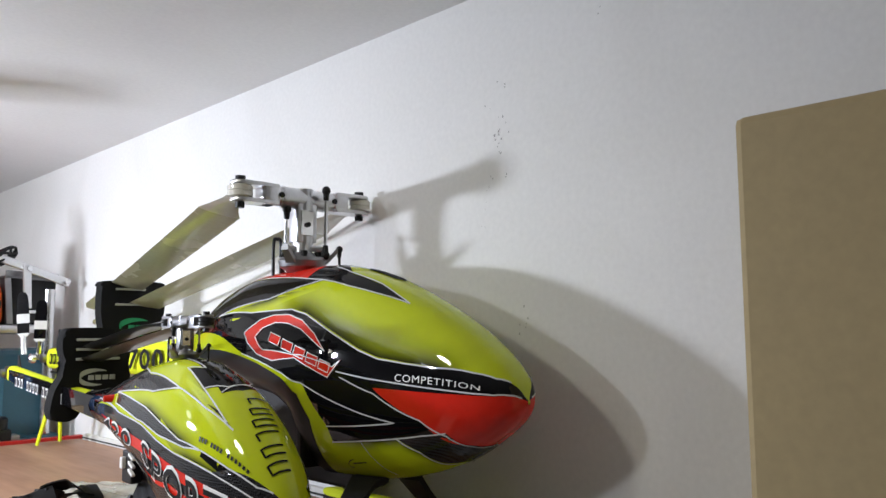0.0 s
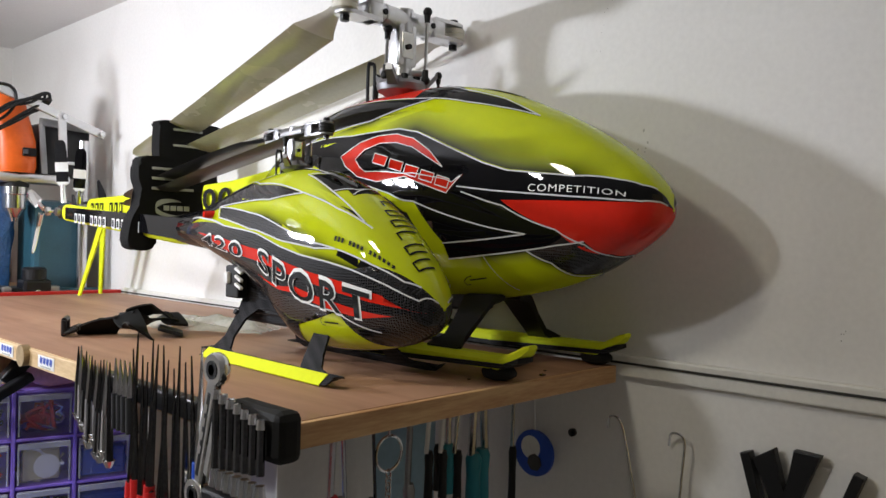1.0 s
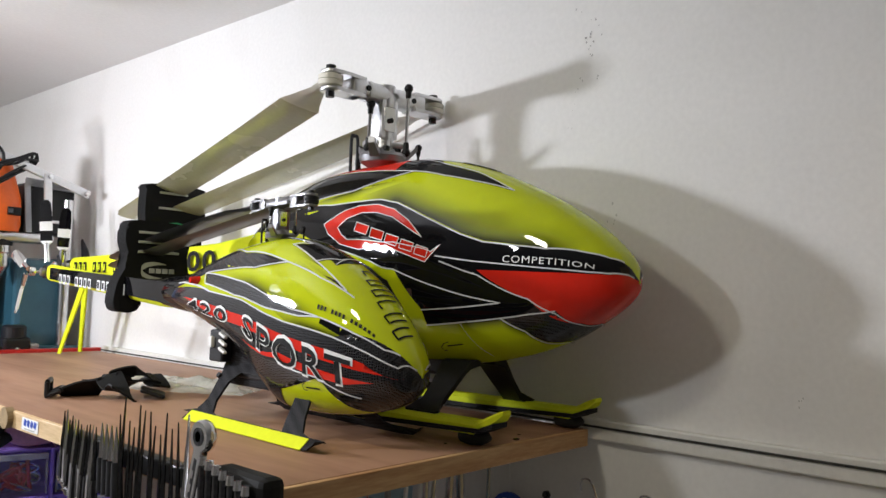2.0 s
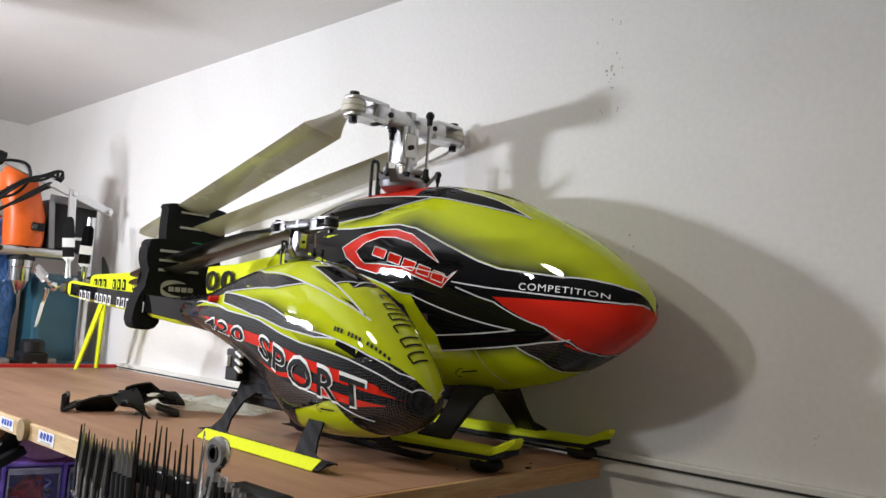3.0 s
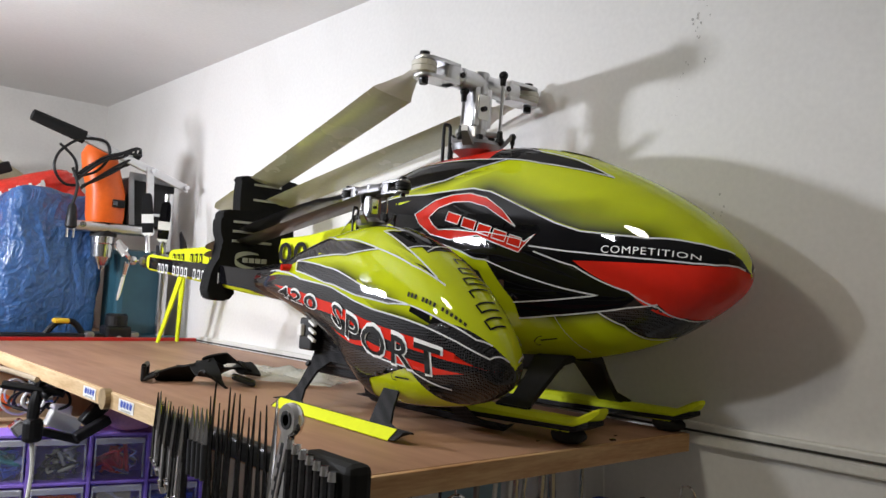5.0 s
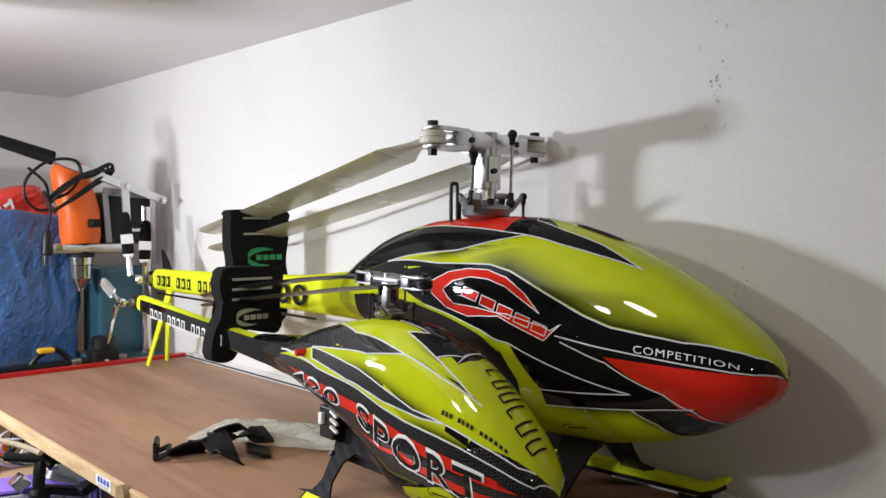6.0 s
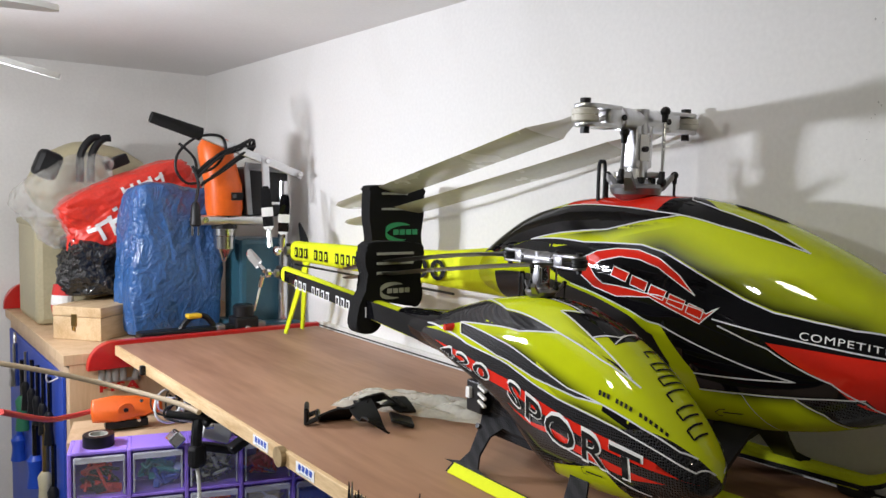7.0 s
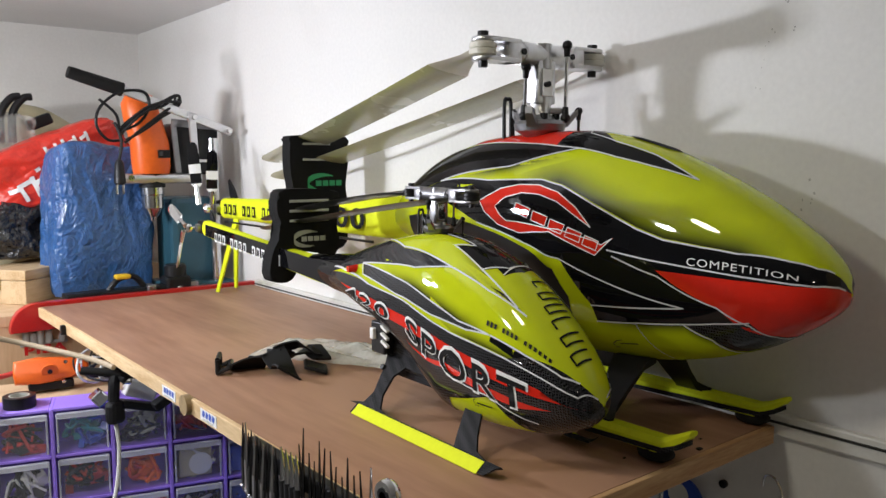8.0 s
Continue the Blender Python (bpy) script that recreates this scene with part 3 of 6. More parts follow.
def rotor_head(h, k, z_canopy, z_head, left, right, metal, r_mast, tip_material=None):
    """Mast, hub, swashplate with its links, and both grips; k scales the parts."""
    z0, z1 = z_canopy, z_head
    part("mast", tube((0, 0, z0 - 0.06), (0, 0, z1), r_mast, seg=20), STEEL, h)
    bm = tube((0, 0, z1 - 0.055 * k), (0, 0, z1 + 0.012 * k), 0.0125 * k, seg=24)
    box((0.027 * k, 0.021 * k, 0.050 * k), (0, 0, z1 - 0.028 * k), 0.002 * k, None, bm)
    d = (Vector(left) - Vector(right)).normalized()
    tube(Vector((0, 0, z1)) - d * 0.034 * k, Vector((0, 0, z1)) + d * 0.034 * k, 0.0125 * k, seg=24, bm=bm)
    hub = rounded(part("hub", bm, metal, h, "machined aluminium rotor hub"), 35)
    part("hub_plate", box((0.017 * k, 0.003, 0.030 * k), (-0.002, -0.0115 * k, z1 - 0.030 * k), 0.0008), CHROME, hub)
    part("hub_bolt", tube((-0.002, -0.012 * k, z1 - 0.032 * k), (-0.002, -0.015 * k - 0.001, z1 - 0.032 * k), 0.0032 * k, seg=6), BLACK, hub)
    ends = [grip(h, (0, 0, z1), e, Vector(e).length, 0.017 * k, metal, tip_material if i else None) for i, e in enumerate((left, right))]
    # follower, its posts and the swashplate
    fz = z1 - 0.060 * k
    bm = box((0.050 * k, 0.012 * k, 0.007 * k), (0, 0, fz), 0.002 * k, Matrix.Rotation(-0.5, 4, "Z"))
    tube((0, 0, fz - 0.007 * k), (0, 0, fz + 0.007 * k), 0.0115 * k, seg=20, bm=bm)
    tube((0, 0, fz + 0.007 * k), (0, 0, fz + 0.012 * k), 0.0095 * k, seg=20, bm=bm)
    part("follower", bm, metal, h)
    sz = z0 + 0.015 * k
    for x, y in ((0.016, -0.009), (-0.016, 0.009), (-0.006, -0.012)):
        part("guide_post", tube((x * k, y * k, sz), (x * k, y * k, fz - 0.003 * k), 0.0042 * k, seg=14), BLACK, h)
    sw = rounded(part("swashplate", lathe([(0.008 * k, -0.012 * k), (0.016 * k, -0.011 * k), (0.027 * k, -0.004 * k), (0.029 * k, 0.003 * k), (0.027 * k, 0.007 * k), (0.017 * k, 0.008 * k), (0.014 * k, 0.013 * k), (0.009 * k, 0.014 * k)], (0, 0, sz)), GREY_ALLOY, h, "grey metal swashplate"), 30)
    for i in range(3):
        a = radians(-32 + 120 * i)
        o = Vector((math.cos(a), math.sin(a), 0))
        bm = loft([[o * r + Vector((0, 0, sz + e)) + Vector((-o.y, o.x, 0)) * w * u + Vector((0, 0, v * 0.0035 * k)) for u, v in ((-1, -1), (1, -1), (1, 1), (-1, 1))] for r, e, w in ((0.018 * k, 0, 0.008 * k), (0.030 * k, 0.004 * k, 0.006 * k), (0.042 * k, 0.017 * k, 0.004 * k))])
        part("arm", bm, GREY_ALLOY, sw)
        if i < 2:
            link(h, "servo_link", o * 0.044 * k + Vector((0, 0, z0 - 0.014 * k)), o * 0.044 * k + Vector((0, 0, sz + 0.018 * k)), 0.0016 * k, BLACK)
    for a, b in (((0.019, -0.020, sz + 0.010 * k), (0.0175, -0.023, z1 + 0.010 * k)), ((-0.023, 0.002, sz + 0.012 * k), (-0.024, -0.002, z1 - 0.014 * k))):
        link(h, "pitch_link", (a[0] * k, a[1] * k, a[2]), (b[0] * k, b[1] * k, b[2]), 0.0020 * k)
    # black guide fork behind the mast
    g = sweep([(-0.012 * k, 0.045 * k, z0 - 0.01), (-0.012 * k, 0.045 * k, z0 + 0.042 * k), (-0.007 * k, 0.045 * k, z0 + 0.048 * k), (-0.002 * k, 0.045 * k, z0 + 0.042 * k), (-0.002 * k, 0.045 * k, z0 - 0.01)], 0.0022 * k, 8)
    part("guide_fork", g, BLACK, h)
    return ends


M_700 = pose(-0.100, 0.266, TOP, 0, 0, -0.8)
M_420 = pose(-0.258, 0.240, TOP, 0, 0, -1.8)
heli_700, canopy_700, boom_700 = helicopter("large lime and black model helicopter on skids beside the wall", M_700, POD_700,
    [(0.18, .226, .152, .028), (0.25, .216, .152, .024), (0.34, .206, .151, .020), (0.50, .198, .150, .017), (0.86, .188, .148, .014)], "fluorescent yellow tail boom")
heli_420, canopy_420, boom_420 = helicopter("small lime and carbon model helicopter on yellow-edged skids", M_420, POD_420,
    [(0.16, .150, .110, .022), (0.24, .142, .112, .016), (0.40, .150, .124, .012), (0.62, .166, .140, .010)], "yellow and black tail boom")
BIG, SMALL = (POD_700, canopy_700), (POD_420, canopy_420)

paint(BIG, "black_belt", LACQUER, 1, [(0.111, 26.3), (0.013, 26.4), (-0.070, 32.1), (-0.097, 30.9), (-0.142, 24.1), (-0.193, 17.3), (-0.221, 15.1), (-0.256, 16.3), (-0.288, 18.6), (-0.327, 27.0), (-0.345, 34.0), (-0.356, 48.0), (-0.362, 60.0), (-0.362, -90.0), (-0.340, -90.0), (-0.294, -90.0), (-0.276, -67.6), (-0.262, -45.5), (-0.239, -30.7), (-0.194, -31.8), (-0.145, -34.4), (-0.141, -24.3), (-0.242, -19.5), (-0.179, -11.8), (-0.102, -2.9), (-0.054, -3.7), (0.028, -2.7), (0.190, 20.0)])
paint(BIG, "red_flash", SCARLET, 2, [(-0.215, 0.1), (-0.285, 1.1), (-0.329, 2.1), (-0.345, 4.0), (-0.355, 10.0), (-0.362, 18.0), (-0.362, -90.0), (-0.340, -90.0), (-0.324, -90.0), (-0.314, -60.8), (-0.272, -18.2)])
paint(BIG, "carbon_wedge", CARBON, 2, [(-0.240, -31.3), (-0.270, -30.8), (-0.297, -32.7), (-0.313, -62.0), (-0.322, -90.0), (-0.293, -90.0), (-0.277, -67.1), (-0.262, -45.2)])
stripe(BIG, "pinstripe", LINE, 6, 0.0014, [(0.111, 26.3), (0.013, 26.4), (-0.070, 32.1), (-0.097, 30.9), (-0.142, 24.1), (-0.193, 17.3), (-0.221, 15.1), (-0.256, 16.3), (-0.288, 18.6), (-0.327, 27.0), (-0.345, 34.0), (-0.354, 46.0)])
stripe(BIG, "pinstripe", LINE, 6, 0.0014, [(-0.162, 4.8), (-0.208, 4.0), (-0.284, 3.9), (-0.329, 4.2), (-0.345, 6.0), (-0.355, 12.0), (-0.360, 20.0)])
stripe(BIG, "pinstripe", LINE, 6, 0.0014, [(-0.168, 2.6), (-0.217, -2.4), (-0.272, -18.0), (-0.297, -35.2), (-0.313, -60.4), (-0.324, -90.0)])
stripe(BIG, "pinstripe", LINE, 6, 0.0014, [(0.028, -2.7), (-0.054, -3.7), (-0.102, -2.9), (-0.179, -11.8), (-0.242, -19.5), (-0.141, -24.3)])
stripe(BIG, "pinstripe", LINE, 6, 0.0014, [(-0.145, -34.4), (-0.194, -31.8), (-0.239, -30.7), (-0.270, -30.3), (-0.297, -32.2)])
stripe(BIG, "pinstripe", LINE, 6, 0.0014, [(-0.239, -30.7), (-0.262, -45.2), (-0.276, -67.6), (-0.294, -90.0)])
paint(BIG, "black_hump", LACQUER, 2, [(0.079, 65.1), (0.043, 64.2), (-0.012, 60.7), (-0.070, 57.4), (-0.103, 57.0), (-0.103, 56.9), (-0.016, 38.1), (0.111, 26.3), (0.190, 21.0), (0.236, 50.0), (0.236, 88.0), (0.170, 88.0), (0.120, 72.0)])
paint(BIG, "black_dart", LACQUER, 1, [(-0.070, 57.4), (-0.103, 57.0), (-0.150, 55.5), (-0.191, 56.9), (-0.237, 61.6), (-0.189, 68.2), (-0.139, 70.0), (-0.102, 90.0), (-0.030, 90.0), (-0.070, 90.0)])
paint(BIG, "red_crest", SCARLET, 2, [(0.074, 67.1), (0.043, 65.7), (-0.012, 62.2), (-0.070, 58.9), (-0.075, 78.0), (-0.100, 90.0), (0.069, 90.0)])
paint(BIG, "black_hatch", INK, 3, [(-0.150, 84.0), (-0.190, 84.0), (-0.200, 90.0), (-0.140, 90.0)])
stripe(BIG, "pinstripe", LINE, 6, 0.0014, [(0.079, 65.1), (0.043, 64.2), (-0.012, 60.7), (-0.070, 57.4), (-0.103, 57.0), (-0.150, 55.5), (-0.191, 56.9), (-0.237, 61.6)])
stripe(BIG, "pinstripe", LINE, 6, 0.0014, [(-0.237, 61.6), (-0.189, 68.2), (-0.139, 70.0), (-0.102, 76.2), (-0.092, 90.0)])
stripe(BIG, "pinstripe", LINE, 6, 0.0014, [(-0.103, 56.9), (-0.016, 38.1), (0.111, 26.3)])
airbrush(BIG, 0.030, [(-0.030, 30.3), (-0.070, 33.1), (-0.097, 31.9), (-0.142, 25.1), (-0.193, 18.3), (-0.221, 16.1), (-0.256, 17.3), (-0.288, 19.6), (-0.327, 28.0)])
airbrush(BIG, -0.012, [(0.072, 27.6), (-0.016, 38.1), (-0.103, 56.9)])
airbrush(BIG, -0.014, [(-0.145, -35.4), (-0.194, -32.8), (-0.239, -31.7), (-0.262, -46.5), (-0.276, -68.6), (-0.288, -90.0)])
paint(BIG, "red_emblem", SCARLET, 3, [(-0.142, 13.1), (-0.121, 20.9), (-0.094, 27.1), (-0.068, 28.7), (-0.038, 26.7), (-0.010, 22.2), (0.024, 11.7), (0.014, 5.9), (-0.010, 1.3), (-0.026, 1.2), (-0.024, 4.8), (-0.013, 6.8), (-0.004, 10.8), (-0.019, 17.3), (-0.044, 22.2), (-0.070, 23.5), (-0.094, 22.2), (-0.116, 17.9)])
paint(BIG, "red_emblem", SCARLET, 3, [(-0.026, 1.2), (-0.045, 1.3), (-0.088, 7.2), (-0.107, 5.3), (-0.149, 1.6), (-0.169, 10.7), (-0.156, 6.5), (-0.147, 7.6), (-0.100, 9.2), (-0.044, 6.4), (-0.024, 4.8)])
stripe(BIG, "emblem_outline", LETTER, 7, 0.0010, [(-0.142, 13.1), (-0.121, 20.9), (-0.094, 27.1), (-0.068, 28.7), (-0.038, 26.7), (-0.010, 22.2), (0.024, 11.7), (0.014, 5.9), (-0.010, 1.3), (-0.026, 1.2), (-0.045, 1.3), (-0.088, 7.2), (-0.107, 5.3), (-0.149, 1.6), (-0.169, 10.7), (-0.156, 6.5), (-0.147, 7.6), (-0.100, 9.2), (-0.044, 6.4), (-0.024, 4.8), (-0.013, 6.8), (-0.004, 10.8), (-0.019, 17.3), (-0.044, 22.2), (-0.070, 23.5), (-0.094, 22.2), (-0.116, 17.9), (-0.142, 13.1)])
paint(BIG, "emblem_block", SCARLET, 5, [(-0.038, 16.0), (-0.060, 14.9), (-0.056, 9.8), (-0.035, 10.6)])
stripe(BIG, "block_outline", LETTER, 8, 0.0010, [(-0.038, 16.0), (-0.060, 14.9), (-0.056, 9.8), (-0.035, 10.6), (-0.038, 16.0)])
paint(BIG, "emblem_block", SCARLET, 5, [(-0.064, 14.3), (-0.085, 13.7), (-0.082, 9.0), (-0.062, 9.3)])
stripe(BIG, "block_outline", LETTER, 8, 0.0010, [(-0.064, 14.3), (-0.085, 13.7), (-0.082, 9.0), (-0.062, 9.3), (-0.064, 14.3)])
paint(BIG, "emblem_block", SCARLET, 5, [(-0.089, 13.1), (-0.109, 11.8), (-0.105, 7.4), (-0.086, 8.5)])
stripe(BIG, "block_outline", LETTER, 8, 0.0010, [(-0.089, 13.1), (-0.109, 11.8), (-0.105, 7.4), (-0.086, 8.5), (-0.089, 13.1)])
paint(BIG, "emblem_block", SCARLET, 5, [(-0.113, 11.1), (-0.132, 9.7), (-0.129, 5.5), (-0.110, 6.8)])
stripe(BIG, "block_outline", LETTER, 8, 0.0010, [(-0.113, 11.1), (-0.132, 9.7), (-0.129, 5.5), (-0.110, 6.8), (-0.113, 11.1)])
paint(BIG, "emblem_block", SCARLET, 5, [(-0.136, 9.1), (-0.153, 7.8), (-0.150, 3.6), (-0.133, 4.9)])
stripe(BIG, "block_outline", LETTER, 8, 0.0010, [(-0.136, 9.1), (-0.153, 7.8), (-0.150, 3.6), (-0.133, 4.9), (-0.136, 9.1)])
paint(BIG, "canopy_mouth", BLACK, 2, [(-0.112, -22.0), (-0.092, -9.0), (0.190, -4.0), (0.190, -90.0), (-0.118, -90.0)])
stripe(BIG, "maker_mark", INK, 6, 0.0010, [(-0.168, -47.5), (-0.161, -48.9), (-0.155, -52.5), (-0.157, -56.3), (-0.162, -55.7)])
stripe(BIG, "maker_mark", INK, 6, 0.0016, [(-0.164, -51.4), (-0.186, -49.8)])
stripe(BIG, "canopy_seam", LINE, 6, 0.0007, [(-0.190, -31.6), (-0.214, -68.7)])
paint(SMALL, "black_visor", LACQUER, 1, [(-0.028, 80.2), (-0.074, 77.6), (-0.051, 66.9), (-0.098, 58.8), (-0.117, 78.4), (-0.119, 111.6), (-0.125, 90.0), (0.022, 90.0), (0.002, 80.0)])
stripe(SMALL, "pinstripe", LINE, 6, 0.0014, [(0.073, 77.4), (0.021, 54.4), (-0.062, 47.3), (-0.115, 47.3), (-0.156, 53.2)])
stripe(SMALL, "pinstripe", LINE, 6, 0.0014, [(-0.028, 80.2), (-0.074, 77.6), (-0.051, 66.9), (-0.098, 58.8), (-0.146, 52.9)])
stripe(SMALL, "pinstripe", LINE, 6, 0.0014, [(-0.098, 58.8), (-0.117, 78.4), (-0.119, 111.6)])
paint(SMALL, "dark_dart", LACQUER, 1, [(-0.156, 53.2), (-0.113, 51.0), (-0.132, 54.7)])
paint(SMALL, "carbon_shoulder", CARBON, 1, [(0.160, 67.0), (0.121, 78.2), (0.070, 73.9), (0.020, 53.5), (-0.062, 47.0), (-0.011, 36.2), (0.089, 33.5), (0.160, 20.0), (0.188, 30.0), (0.188, 70.0)])
stripe(SMALL, "pinstripe", LINE, 6, 0.0014, [(0.089, 33.5), (-0.011, 36.2), (-0.062, 47.0)])
paint(SMALL, "carbon_leaf", CARBON, 1, [(0.089, 32.8), (0.018, 24.5), (-0.041, 20.7), (-0.087, 17.7), (-0.128, 20.0), (-0.099, 15.4), (-0.047, 13.2), (0.015, 12.7), (0.083, 19.5)])
stripe(SMALL, "pinstripe", LINE, 6, 0.0014, [(0.089, 32.8), (0.018, 24.5), (-0.041, 20.7), (-0.087, 17.7), (-0.128, 20.0), (-0.099, 15.4), (-0.047, 13.2), (0.015, 12.7), (0.083, 19.5), (0.089, 32.8)])
paint(SMALL, "carbon_side", CARBON, 2, [(0.188, 20.0), (0.069, 11.8), (-0.006, 10.6), (-0.077, 9.4), (-0.147, 11.1), (-0.184, 11.2), (-0.209, 9.8), (-0.217, 44.7), (-0.215, 16.0), (-0.219, 20.0), (-0.219, -90.0), (-0.180, -90.0), (-0.174, -41.1), (-0.129, -19.7), (-0.070, -15.4), (-0.064, -40.0), (-0.045, -90.0), (0.188, -90.0)])
stripe(SMALL, "pinstripe", LINE, 6, 0.0014, [(0.069, 11.8), (-0.006, 10.6), (-0.077, 9.4), (-0.147, 11.1), (-0.184, 11.2), (-0.209, 9.8), (-0.217, 44.7)])
stripe(SMALL, "pinstripe", LINE, 6, 0.0014, [(-0.070, -15.4), (-0.129, -19.7), (-0.174, -41.1)])
stripe(SMALL, "pinstripe", LINE, 6, 0.0020, [(0.175, 35.6), (0.123, 20.4), (0.069, 11.8)])
paint(SMALL, "black_stripe", LACQUER, 1, [(-0.128, 20.0), (-0.168, 22.3), (-0.197, 27.1), (-0.208, 39.8), (-0.209, 23.8), (-0.193, 14.1), (-0.158, 13.9), (-0.127, 16.1)])
stripe(SMALL, "pinstripe", LINE, 6, 0.0014, [(-0.128, 20.0), (-0.168, 22.3), (-0.197, 27.1), (-0.208, 39.8)])
paint(SMALL, "red_band", SCARLET, 3, [(0.138, -1.0), (0.073, 1.2), (0.013, 1.3), (-0.045, 3.5), (-0.094, 2.7), (-0.148, 2.1), (-0.180, 0.4), (-0.217, -15.2), (-0.199, -7.3), (-0.170, -6.9), (-0.133, -4.5), (-0.078, -0.7), (-0.027, -2.2), (0.068, -14.3)])
paint(SMALL, "red_band", SCARLET, 3, [(-0.001, -17.3), (-0.070, -7.3), (-0.123, -11.6), (-0.165, -16.7), (-0.189, -19.4), (-0.159, -23.8), (-0.115, -17.9), (-0.066, -12.0)])
airbrush(SMALL, 0.010, [(0.047, 30.2), (0.018, 24.9), (-0.040, 21.0), (-0.087, 18.0), (-0.126, 20.1)])
airbrush(SMALL, 0.010, [(-0.062, 47.3), (-0.115, 47.3), (-0.153, 52.1)])
airbrush(SMALL, -0.010, [(-0.051, 66.9), (-0.098, 58.8), (-0.139, 53.2)])
airbrush(SMALL, 0.008, [(-0.043, 15.1), (-0.077, 10.0), (-0.147, 11.9), (-0.184, 12.4), (-0.210, 13.8)])
airbrush(SMALL, -0.008, [(-0.070, -16.4), (-0.128, -20.9), (-0.171, -40.1)])


lettering(BIG, "COMPETITION", LETTER, 8, (-0.2453, 4.9), (-0.3345, 8.6), (9.0, 14.4), "lettering")
lettering(SMALL, "420", LETTER, 7, (0.124, -22), (0.024, -11), (0.5, 3.0), "letter_outline", 0.036)
lettering(SMALL, "420", INK, 9, (0.122, -20.5), (0.026, -10), (-1.0, 2.0), "lettering", 0.010)
lettering(SMALL, "SPORT", LETTER, 7, (-0.004, -8), (-0.170, -26), (4.0, 1.5), "letter_outline", 0.030)
lettering(SMALL, "SPORT", INK, 9, (-0.006, -7), (-0.168, -24), (3.0, 0.3), "lettering", 0.008)
# small maker's words as plain bars
for i in range(15):
    if i in (3, 8):
        continue
    u = i / 14
    y = -0.122 - 0.062 * u
    a = 24.5 + 7.5 * u
    paint(SMALL, "print_bar", INK, 5, [(y, a), (y - 0.0026, a + 0.3), (y - 0.0026, a + 3.6 + u), (y, a + 3.4 + u)], False)
for i in range(6):
    u = i / 5
    y, a, tall = -0.140 - 0.058 * u, 88 - 26 * u, 22 + 14 * u
    w = 0.0030
    stripe(SMALL, "print_bar", INK, 5, 0.0020, [(y + w, a + tall), (y + w, a), (y - w, a), (y - w, a + tall)][:4 if i % 3 else 3], False)
stripe(SMALL, "maker_mark", INK, 5, 0.0009, [(-0.108, -27), (-0.104, -29), (-0.105, -34), (-0.110, -34)], False)
stripe(SMALL, "maker_mark", INK, 5, 0.0016, [(-0.109, -31), (-0.128, -31)], False)

# tail boom prints
def boom_band(boom, name, material, y0, y1, z0a, z1a, z0b, z1b, x0, x1):
    bm = bmesh.new()
    n = 8
    rows = []
    for k in range(n + 1):
        u = k / n
        x = x0 + (x1 - x0) * u
        y = y0 + (y1 - y0) * u
        rows.append([bm.verts.new((x, y, z0a + (z0b - z0a) * u)), bm.verts.new((x, y, z1a + (z1b - z1a) * u))])
    for a, b in zip(rows, rows[1:]):
        bm.faces.new((a[0], b[0], b[1], a[1]))
    return part(name, bm, material, boom)


def boom_word(boom, text, material, y0, y1, z, h, slope, x, name="lettering", embolden=0.0):
    return letters(text, 1.0, material, name, boom, lambda a, b: (x, y0 + (y1 - y0) * (a + 0.5), z + slope * (a + 0.5) + h * b / 0.7), width=1.0, embolden=embolden)


boom_word(boom_700, "700", INK, 0.445, 0.318, 0.162, 0.030, 0.0015, -0.0235, embolden=0.02)
for i in range(12):
    if i in (3, 7):
        continue
    y = 0.835 - i * 0.021
    boom_band(boom_700, "print_bar", INK, y, y - 0.013, 0.1585, 0.178, 0.1585, 0.178, -0.0162, -0.0163)
    boom_band(boom_700, "print_bar", FLUO, y - 0.004, y - 0.009, 0.1625, 0.174, 0.1625, 0.174, -0.0166, -0.0167)
boom_band(boom_420, "black_side", LACQUER, 0.175, 0.605, 0.116, 0.142, 0.143, 0.161, -0.0232, -0.0108)
for i in range(15):
    if i in (3, 8):
        continue
    y = 0.56 - i * 0.0165
    z = 0.1415 - 0.012 * i / 14
    x = -0.0232 + 0.0124 * (y - 0.175) / 0.43 - 0.0008
    boom_band(boom_420, "print_bar", LETTER, y, y - 0.011, z - 0.0045, z + 0.0095, z - 0.005, z + 0.009, x, x - 0.0004)
    boom_band(boom_420, "print_bar", INK, y - 0.0025, y - 0.0085, z - 0.0018, z + 0.0068, z - 0.0022, z + 0.0064, x - 0.0005, x - 0.0008)
rounded(part("boom_mount", loft([oval(0, .131, w, h, y) for y, w, h in ((.13, .030, .026), (.18, .027, .022), (.22, .021, .018), (.25, .017, .0155))]), LACQUER, heli_420, "black glossy boom mount"), 60)
part("nav_light", tube((-0.032, 0.104, 0.146), (-0.043, 0.106, 0.146), 0.0045, 0.0035, 14), SCARLET, heli_420, "small red plastic cap")

# rotor heads and folded blades
HEAD_7 = 0.377
bare = set(heli_700.children)
ends = rotor_head(heli_700, 1.0, 0.284, HEAD_7, (-0.090, -0.001, 0), (0.090, 0.001, 0.001), ALLOY, 0.006)
shift = Vector((-0.0065, -0.018, 0))  # the mast stands a little ahead of the pod's datum
for ob in heli_700.children:
    if ob not in bare:
        ob.location = ob.location + shift
ends = [e + shift for e in ends]
blade(heli_700, "main_blade", ends[0], (-0.044, 0.282, 0.3265), (0.012, 0.690, 0.262), 0.052, BLADE, BLADE_PALE, 12)
blade(heli_700, "main_blade", ends[1], (0.0025, 0.3165, 0.2875), (0.012, 0.660, 0.232), 0.052, BLADE, BLADE_PALE, 12)
HEAD_4 = 0.229
